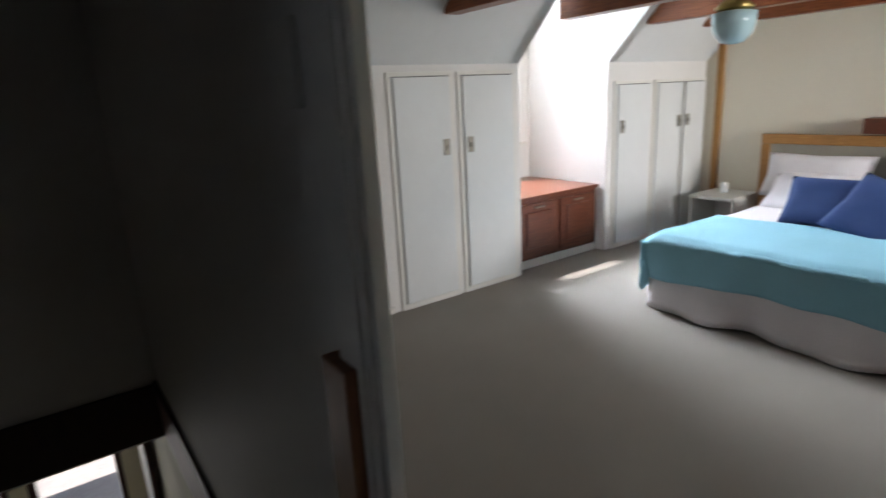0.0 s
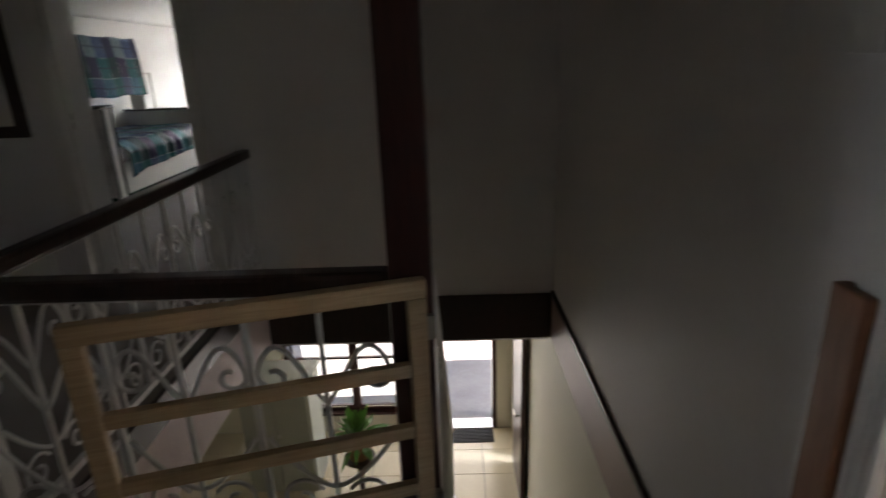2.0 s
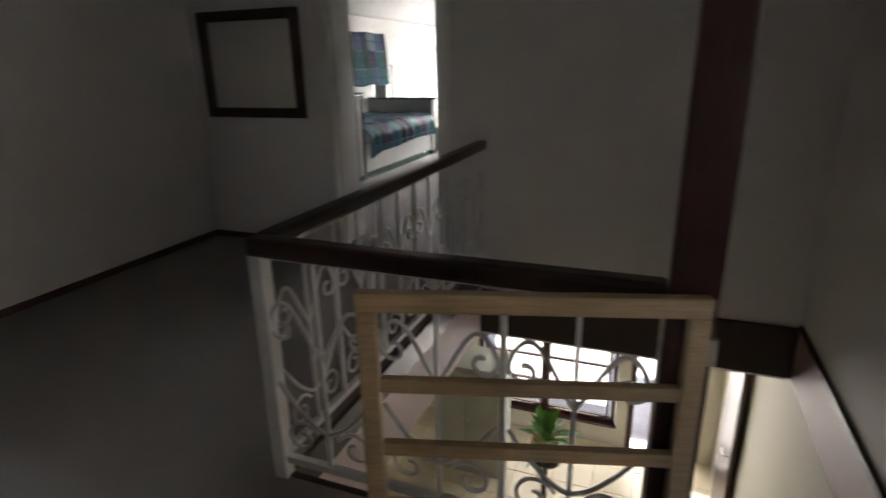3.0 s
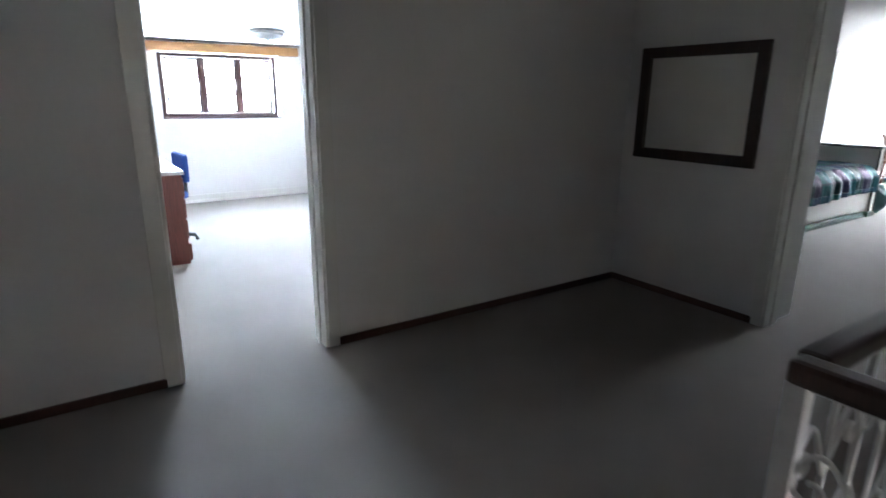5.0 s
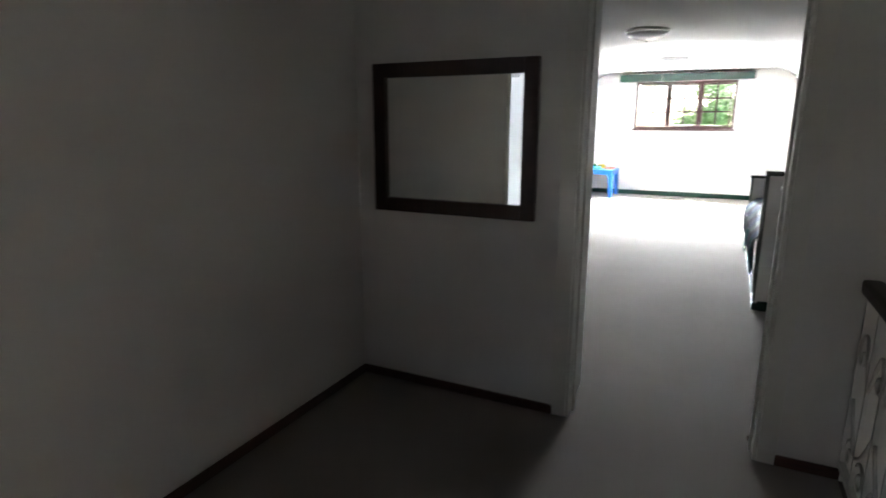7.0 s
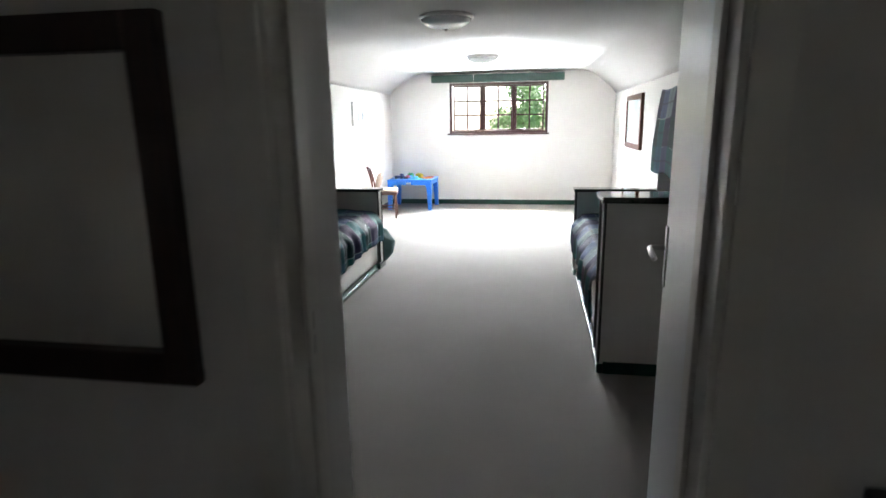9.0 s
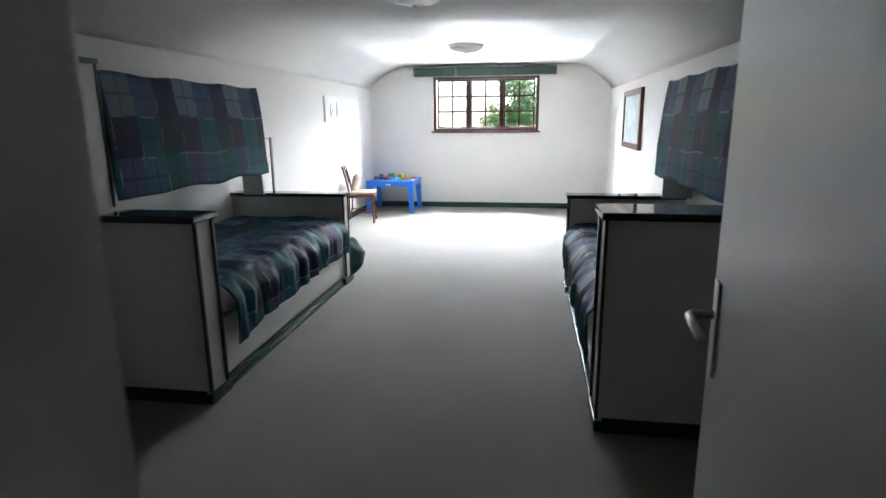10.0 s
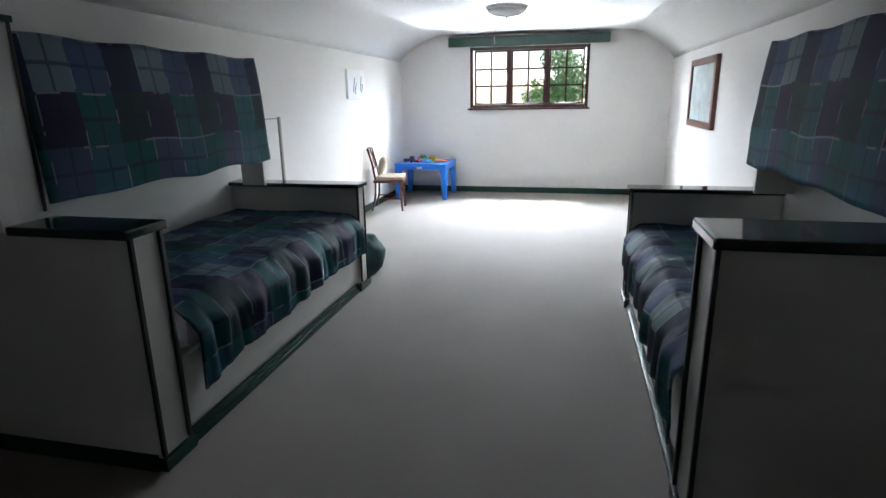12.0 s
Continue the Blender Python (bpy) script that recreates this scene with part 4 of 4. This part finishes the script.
front_door()
dm = thing("door_mat", "black ribbed rubber mat inside the front door", "door mat")
part("mat_base", box(3.33, 3.92, 2.02, 2.27, LOW, LOW + 0.006), RUBBER, dm)
for k in range(9):
    part("rib", box(3.33, 3.92, 2.03 + k * 0.027, 2.043 + k * 0.027, LOW + 0.006, LOW + 0.014), RUBBER, dm)
hw = casement_window("window_hall", "large dark-framed hall window with horizontal glazing bars", 1.60, 1.72, 5, 1, DARKRED, 2)
hw.matrix_basis = pose(1.51, 2.33, LOW + 0.26)
di = thing("door_hall", "dark red-brown inner door standing open along the hall wall", "door")
di["kind"] = "structure"
part("door_leaf", box(EX - 0.075, EX - 0.03, 1.0, 1.66, LOW + 0.01, -0.75, 0.004), DARKRED, di)
part("door_handle", tube(bmesh.new(), [(EX - 0.075, 1.1, LOW + 1.0), (EX - 0.12, 1.1, LOW + 1.0), (EX - 0.12, 1.2, LOW + 1.0)], 0.01), STEEL, di)
cab = thing("hall_cabinet", "pale grey-green panelled cabinet against the hall wall", "cabinet")
part("body", box(1.35, 2.05, 1.3, 1.75, LOW, LOW + 1.25, 0.004), HALLW, cab)
part("top", box(1.33, 2.07, 1.28, 1.77, LOW + 1.25, LOW + 1.28, 0.004), HALLW, cab)
for k in range(2):
    d = part("door", box(1.37 + k * 0.34, 1.69 + k * 0.34, 1.28, 1.3, LOW + 0.08, LOW + 1.2, 0.006), HALLW, cab)
    part("knob", lathe([(0.012, LOW + 0.68), (0.016, LOW + 0.7), (0.01, LOW + 0.715)], 1.66 + k * 0.06, 1.272, 10), STEEL, d)


def potted_plant():
    x, y, z0 = 2.62, 0.75, LOW + 0.86
    s = thing("plant_stand", "slim dark pedestal stand holding a plant pot", "plant stand")
    part("plate", lathe([(0.14, z0 - 0.02), (0.14, z0)], x, y, 20), DARKW, s)
    part("column", lathe([(0.03, LOW + 0.03), (0.022, LOW + 0.4), (0.03, z0 - 0.02)], x, y, 12), DARKW, s)
    for k in range(3):
        a = 2.1 * k
        part("foot", tube(bmesh.new(), [(x, y, LOW + 0.2), (x + 0.12 * math.cos(a), y + 0.12 * math.sin(a), LOW + 0.1), (x + 0.2 * math.cos(a), y + 0.2 * math.sin(a), LOW + 0.012)], 0.012), DARKW, s)
    t = thing("potted_plant", "leafy green plant in a terracotta pot", "plant")
    part("pot", lathe([(0.085, z0), (0.12, z0 + 0.15), (0.13, z0 + 0.15), (0.13, z0 + 0.18), (0.11, z0 + 0.18), (0.1, z0 + 0.15)], x, y, 20), TERRA, t, "terracotta pot", True)
    rnd = random.Random(5)
    for k in range(46):
        a, e = rnd.uniform(0, 6.28), rnd.uniform(-0.2, 1.3)
        l = rnd.uniform(0.12, 0.3)
        base = Vector((x, y, z0 + 0.17))
        d = Vector((math.cos(a) * math.cos(e), math.sin(a) * math.cos(e), math.sin(e)))
        tip = base + d * l
        side = d.cross(Vector((0, 0, 1))).normalized() * rnd.uniform(0.025, 0.045)
        nrm = side.cross(d).normalized() * 0.012
        lb = bmesh.new()
        p0, p1, p2, p3 = base + d * l * 0.4, base + d * l * 0.75 + nrm, tip + d * 0.07 - Vector((0, 0, 0.03)), base
        vs = [lb.verts.new(q) for q in (p0, p1 + side, p2, p1 - side)]
        ct = lb.verts.new(p1 - nrm * 0.8)
        for q in range(4):
            lb.faces.new((vs[q], vs[(q + 1) % 4], ct))
        tube(lb, [base, p0], 0.003, 4)
        part("leaf", lb, LEAF, t)


potted_plant()

# ---- main bedroom ----
MX1, MYN = 8.90, -0.43
CA = ((5.58, 5.99), (6.085, 6.51))
KH = 1.48
wall("wall_master_north", "white knee wall with built-in cupboards", [(EX + 0.03, 6.59, MYN, MYN + 0.10, 0, KH), (7.52, MX1, MYN, MYN + 0.10, 0, KH)])
wall("wall_dormer", "white walls of the dormer window recess", [(6.49, 6.59, MYN + 0.1, 0.5, 0, 2.5), (7.52, 7.62, MYN + 0.1, 0.5, 0, 2.5), (6.59, 7.52, 0.42, 0.5, 0, 0.86), (6.59, 7.52, 0.42, 0.5, 2.40, 2.5), (6.59, 6.66, 0.42, 0.5, 0.86, 2.40), (7.40, 7.52, 0.42, 0.5, 0.86, 2.40)])
wall("wall_master_east", "warm cream wall behind the bed", [(MX1, MX1 + 0.15, -6.6, 0.0, 0, 3.6)], CREAM)
# The opening from x 6.4 to 8.4 is made up for the fill lamp.
wall("wall_master_south", "plain white south wall with a gap added behind the fill lamp", [(EX + 0.03, 6.4, -6.6, -6.45, 0, 3.6), (8.4, MX1, -6.6, -6.45, 0, 3.6), (6.4, 8.4, -6.6, -6.45, 0, 0.9), (6.4, 8.4, -6.6, -6.45, 2.1, 3.6)])
wall("wall_master_west", "plain white wall above the landing", [(EX, EX + 0.03, -6.6, 0.0, H, 3.6)])


def prism(name, label, pts, x0, x1, material=CEIL):
    bm = bmesh.new()
    a, b = [[bm.verts.new((x, y, z)) for y, z in pts] for x in (x0, x1)]
    n = len(pts)
    for k in range(n):
        bm.faces.new((a[k], a[(k + 1) % n], b[(k + 1) % n], b[k]))
    bm.faces.new(a), bm.faces.new(b)
    bmesh.ops.recalc_face_normals(bm, faces=bm.faces)
    return bm


slope = [(MYN, KH), (MYN - 2.1, KH + 2.1), (MYN - 2.1, KH + 2.25), (MYN + 0.12, KH + 0.03), (MYN + 0.12, KH)]
upper = [(MYN - 0.98, KH + 0.98), (MYN - 2.1, KH + 2.1), (MYN - 2.1, KH + 2.25), (MYN - 0.98, KH + 1.13)]
for nm, x0, x1, pr in (("ceiling_slope_left", EX + 0.03, 6.59, slope), ("ceiling_slope_right", 7.52, MX1, slope), ("ceiling_slope_upper", 6.59, 7.52, upper)):
    solid(nm, prism(nm, "", pr, x0, x1), CEIL, "white sloping attic ceiling of the main bedroom", "ceiling", kind="structure")
cheek = [(MYN + 0.1, KH), (MYN, KH), (MYN - 1.02, 2.50), (MYN + 0.1, 2.50)]
for x0 in (6.49, 7.52):
    solid("dormer_cheek", prism("cheek", "", cheek, x0 + 0.002, x0 + 0.098), WALL, "white triangular dormer cheek", "wall", kind="structure")
solid("ceiling_dormer", box(6.49, 7.62, MYN - 1.02, 0.5, 2.45, 2.55), CEIL, "white flat dormer ceiling", "ceiling", kind="structure")
solid("ceiling_master", box(EX, MX1 + 0.15, -6.6, MYN - 2.05, KH + 2.1, KH + 2.2), CEIL, "white ceiling above the beams", "ceiling", kind="structure")
wd = casement_window("window_dormer", "white sunlit dormer window with dark catches", 0.74, 1.52, 4, 1, FRAME, 1)
wd.matrix_basis = pose(6.66, 0.43, 0.87)


def cupboard(name, x0, x1, top, handle_x):
    t = thing(name, "white painted built-in cupboard with a pewter latch", "cupboard", "knee wall cupboards")
    part("surround", boxes((x0 - 0.03, x0, MYN - 0.016, MYN, 0.0, top + 0.03), (x1, x1 + 0.03, MYN - 0.016, MYN, 0.0, top + 0.03), (x0, x1, MYN - 0.016, MYN, top + 0.006, top + 0.03), (x0, x1, MYN - 0.016, MYN, 0.0, 0.035), bevel=0.002), FRAME, t)
    d = part("door", box(x0 + 0.006, x1 - 0.006, MYN - 0.030, MYN - 0.004, 0.042, top, 0.003), DOORP, t)
    part("handle", box(handle_x - 0.022, handle_x + 0.022, MYN - 0.042, MYN - 0.030, 0.94, 1.04, 0.004), BRONZE, d, "small pewter latch plate")
    part("latch_knob", box(handle_x - 0.008, handle_x + 0.008, MYN - 0.056, MYN - 0.042, 0.975, 1.005, 0.003), BRONZE, d)
    # Near-black sheet behind the door: the gap's shade put in as colour.
    part("gap_shade_sheet", box(x0, x1, MYN - 0.003, MYN - 0.001, 0.036, top + 0.005), EDGE, t)


cupboard("cupboard", *CA[0], 1.41, 5.94)
cupboard("cupboard", *CA[1], 1.41, 6.13)
for x0, x1, hx in ((7.62, 8.05, 7.67), (8.14, 8.50, 8.45), (8.54, 8.86, 8.58)):
    cupboard("cupboard", x0, x1, 1.31, hx)
skirting("baseboard_master", [(EX + 0.15, 5.5, MYN - 0.014, MYN, 0, 0.04)], FRAME, "white skirting under the knee wall")


def window_chest():
    t = thing("window_seat_chest", "mahogany chest with panelled doors filling the dormer recess", "chest")
    x0, x1, yf = 6.60, 7.51, -0.36
    part("plinth", box(x0, x1, yf + 0.01, yf + 0.05, 0, 0.06), FRAME, t, "white painted plinth")
    part("body", box(x0, x1, yf + 0.02, 0.41, 0.06, 0.52, 0.004), MAHOG, t)
    part("lid", box(x0, x1, yf - 0.015, 0.415, 0.52, 0.55, 0.006), MAHOG, t)
    for k in range(2):
        a, b = x0 + 0.05 + k * 0.43, x0 + 0.43 + k * 0.43
        d = part("door", box(a, b, yf, yf + 0.02, 0.09, 0.49, 0.004), MAHOG, t)
        part("raised_panel", box(a + 0.06, b - 0.06, yf - 0.012, yf, 0.15, 0.43, 0.010), MAHOG, d)
        part("pull", box((a + b) / 2 - 0.05, (a + b) / 2 + 0.05, yf - 0.02, yf, 0.455, 0.468, 0.003), BRONZE, d)


window_chest()
for x in (5.85, 6.75, 7.66, 8.40):
    solid("ceiling_beam", box(x - 0.05, x + 0.05, -6.4, MYN - 0.26, 1.72, 1.90, 0.006), BEAM, "varnished orange-brown tie beam under the attic ceiling", "beam", "tie beams", "structure")
solid("wall_trim_beam", box(MX1 - 0.05, MX1, -0.62, MYN, 1.60, 1.66, 0.004), BEAM, "short varnished timber trim on the end wall", "trim", kind="structure")
solid("wall_trim_post", box(MX1 - 0.03, MX1, -0.60, -0.545, 0, 1.66, 0.004), OAK, "varnished vertical timber trim on the end wall", "trim", kind="structure")


def pendant():
    x, y, z = 6.75, -1.78, 1.56
    t = thing("pendant_light", "pale blue glass pendant lamp with a brass gallery", "pendant light")
    brass = mat("aged_brass", (0.42, 0.33, 0.12), 0.3, 0.15, 12, metal=1.0)
    part("shade", lathe([(0.07, z + 0.06), (0.105, z + 0.05), (0.10, z), (0.085, z - 0.05), (0.055, z - 0.085), (0.02, z - 0.095)], x, y), BLUEOPAL, t, "pale blue glass shade", True)
    part("gallery", lathe([(0.075, z + 0.06), (0.09, z + 0.075), (0.05, z + 0.11), (0.02, z + 0.14)], x, y, 20), brass, t, "aged brass gallery", True)
    part("stem", tube(bmesh.new(), [(x, y, z + 0.13), (x, y, 1.725)], 0.01, 8), brass, t)


pendant()


def master_bed():
    x0, x1, y0, y1 = 6.70, 8.78, -3.10, -1.42
    t = thing("double_bed", "double bed with white linen and a gathered valance", "bed")
    part("base", box(x0 + 0.05, x1, y0 + 0.05, y1 - 0.05, 0.04, 0.24, 0.02), SKIRTC, t)
    part("mattress", box(x0 + 0.02, x1, y0 + 0.02, y1 - 0.02, 0.24, 0.41, 0.06), LINEN, t)
    per = [(x1, y1), (x0, y1), (x0, y0), (x1, y0)]

    def val(u, v):
        s = u * 3
        k = min(int(s), 2)
        f = s - k
        a, b = per[k], per[k + 1]
        nx, ny = ((0, 1), (-1, 0), (0, -1))[k]
        px, py = a[0] + (b[0] - a[0]) * f, a[1] + (b[1] - a[1]) * f
        w = (0.024 * math.sin(s * 17) + 0.016 * math.sin(s * 31 + 1)) * (0.3 + v) + 0.03 * v
        return (px + nx * w, py + ny * w, 0.27 - v * (0.26 + 0.006 * math.sin(s * 13))), (s, v)

    part("valance", sheet(val, 150, 6, 0.006), SKIRTC, t, "white gathered cotton valance", True)
    hb = part("headboard", boxes((x1, x1 + 0.05, -2.95, -1.02, 0.78, 0.86), (x1, x1 + 0.05, -1.09, -1.02, 0, 0.78), (x1, x1 + 0.05, -2.95, -2.88, 0, 0.78), bevel=0.006), OAK, t, "honey oak headboard frame")
    part("headboard_panel", box(x1 + 0.01, x1 + 0.035, -2.88, -1.09, 0.2, 0.78), GREYP, hb, "grey woven headboard panel")

    def duvet(u, v):
        x = 6.95 + u * 1.5
        return cover(x, v, 0.43, 0.10, 1.3), (u, v)

    def cover(x, v, top, drop, seed, lift=0.0):
        total = (y1 - y0) + 2 * drop
        s = v * total - drop
        wob = 0.012 * noise.noise((x * 3, s * 3, seed))
        if s < 0:
            return (x, y0 - 0.035 - 0.012 * math.sin(x * 22 + seed), top + s - 0.02 + wob)
        if s > y1 - y0:
            return (x, y1 + 0.035 + 0.012 * math.sin(x * 20 + seed), top - (s - (y1 - y0)) - 0.02 + wob)
        return (x, y0 + s, top + wob + lift)

    solid("duvet", sheet(duvet, 40, 50, 0.02), LINEN, "white duvet lying smooth on the double bed", "duvet", smooth=True)

    def throw(u, v):
        total = 0.72 + 0.24
        s = u * total
        if s < 0.24:
            p = cover(x0 - 0.045 - 0.012 * math.sin(v * 40) * (1 - s / 0.24), v, 0.455, 0.26, 2.0)
            dz = (0.24 - s) + 0.02 * math.sin(v * 9)
            inside = 0.0 if p[1] < y0 or p[1] > y1 else 1.0
            return (p[0], p[1], max(p[2] - dz * (inside * 0.95 + (1 - inside) * 0.15) - 0.01, 0.10)), (u, v)
        k = s - 0.24
        r = cover(x0 - 0.045 + k, v, 0.46 - 0.03 * max(0, 1 - k / 0.05), 0.30, 2.0)
        return r, (u, v)

    solid("bed_throw", sheet(throw, 44, 70, 0.012), TURQ, "turquoise woven throw draped across the foot of the bed", "throw", smooth=True)


master_bed()
for nm, m, lab, w, d, h, ps in (
        ("pillow", LINEN, "plump white pillow leaning against the headboard", 0.74, 0.36, 0.16, pose(8.64, -1.50, 0.555, 66, 0, -90)),
        ("pillow", LINEN, "plump white pillow leaning against the headboard", 0.74, 0.40, 0.17, pose(8.62, -2.32, 0.57, 68, 0, -90)),
        ("pillow", LINEN, "patterned white pillow lying in front of the others", 0.62, 0.40, 0.15, pose(8.08, -1.72, 0.51, 36, 0, -90)),
        ("scatter_cushion", NAVY, "square navy blue cushion standing on the bed", 0.40, 0.34, 0.13, pose(7.62, -1.94, 0.56, 52, 0, -86)),
        ("scatter_cushion", NAVY, "square navy blue cushion tilted on the bed", 0.40, 0.40, 0.13, pose(7.48, -2.27, 0.56, 46, 18, -98))):
    solid(nm, pillow(w, d, h, w * 7 + ps.translation.y), m, lab, "cushion", "bed cushions", smooth=True).matrix_basis = ps
ns = thing("nightstand", "low white open bedside table in the corner", "nightstand")
part("top", box(8.42, 8.86, -1.00, -0.62, 0.33, 0.36, 0.005), BOARD, ns)
part("shelf", box(8.44, 8.85, -0.98, -0.64, 0.06, 0.08), BOARD, ns)
for y0, y1 in ((-1.0, -0.98), (-0.64, -0.62)):
    part("side_panel", box(8.43, 8.86, y0, y1, 0, 0.33, 0.002), BOARD, ns)
part("back_panel", box(8.845, 8.86, -0.98, -0.64, 0.08, 0.33), BOARD, ns)
solid("small_jar", lathe([(0.03, 0.36), (0.035, 0.38), (0.035, 0.43), (0.025, 0.45)], 8.66, -0.8, 16), PAPER, "small pale jar standing on the bedside table", "jar", smooth=True)
wbx = thing("wall_shelf", "dark brown wooden box shelf above the headboard", "shelf")
part("body", box(8.72, 8.895, -2.5, -1.74, 0.875, 0.985, 0.005), MAHOG, wbx)

# ---- outside ----
solid("ground", box(-120, 120, -120, 160, LOW - 0.3, LOW - 0.14), GRASS, "lawn spreading away round the house", "ground", kind="structure")
# Out-of-view slab, added and sized to keep direct sun off the paving.
solid("terrace_shade_slab", box(-3, 9, 2.46, 5.3, -0.42, -0.30), CEIL, "unseen plain slab added to shade the terrace", "roof", kind="structure")
solid("terrace", box(-3, 9, 2.45, 9.0, LOW - 0.14, LOW - 0.02), PAVE, "pinkish grey paved terrace outside the front door", "pavement", kind="structure")


def garden_chair(m):
    t = thing("garden_chair", "slatted brown garden chair standing on the terrace", "chair", at=m)
    for x in (-0.22, 0.22):
        for y in (-0.2, 0.2):
            part("leg", box(x - 0.018, x + 0.018, y - 0.018, y + 0.018, 0, 0.42 if y < 0 else 0.82), DARKW, t)
    for k in range(5):
        part("seat_slat", box(-0.23, 0.23, -0.2 + k * 0.085, -0.13 + k * 0.085, 0.42, 0.44, 0.003), MAHOG, t)
    for k in range(3):
        part("back_slat", box(-0.2, 0.2, 0.19, 0.21, 0.52 + k * 0.1, 0.59 + k * 0.1, 0.003), MAHOG, t)


garden_chair(pose(3.95, 5.2, LOW - 0.02, 0, 0, 20))


def tree(x, y, h, r, seed):
    rnd = random.Random(seed)
    t = thing("tree", "leafy green garden tree beyond the window", "tree", "garden trees")
    z0 = LOW - 0.14
    bm = bmesh.new()
    trunk = [(x, y, z0), (x + 0.1, y, z0 + h * 0.3), (x - 0.05, y + 0.1, z0 + h * 0.6)]
    for a, b, rr in ((0, 1, 0.16), (1, 2, 0.11)):
        tube(bm, [trunk[a], trunk[b]], rr, 8)
    centres = []
    for k in range(9):
        a = rnd.uniform(0, 6.28)
        c = Vector((x + r * 0.62 * math.cos(a) * rnd.random() ** 0.5, y + r * 0.62 * math.sin(a), z0 + h * rnd.uniform(0.55, 0.95)))
        centres.append(c)
        tube(bm, [trunk[1 + k % 2], (Vector(trunk[2]) + c) / 2 + Vector((0, 0, 0.1)), c], 0.045, 5)
    part("trunk", bm, BARK, t)
    verts, faces = [], []
    for c in centres:
        for k in range(420):
            d = Vector((rnd.gauss(0, 1), rnd.gauss(0, 1), rnd.gauss(0, 0.8)))
            p = c + d.normalized() * r * 0.5 * rnd.random() ** 0.4
            u = Vector((rnd.gauss(0, 1), rnd.gauss(0, 1), rnd.gauss(0, 1))).normalized() * 0.11
            w = u.orthogonal().normalized() * 0.06
            i = len(verts)
            verts += [p - u, p + w, p + u, p - w]
            faces.append((i, i + 1, i + 2, i + 3))
    me = bpy.data.meshes.new("crown")
    me.from_pydata(verts, [], faces)
    me.materials.append(TREEL)
    cr = new("crown", me)
    cr.parent = t


tree(1.1, 26, 6.4, 1.5, 1)

# hall tiles last
for i in range(12):
    for j in range(7):
        x, y = EX - 0.2 - i * 0.4, 2.1 - j * 0.4
        if x > -0.8:
            tl = new("tile", tm)
            tl.parent = fl
            tl.location = (x, y, LOW)
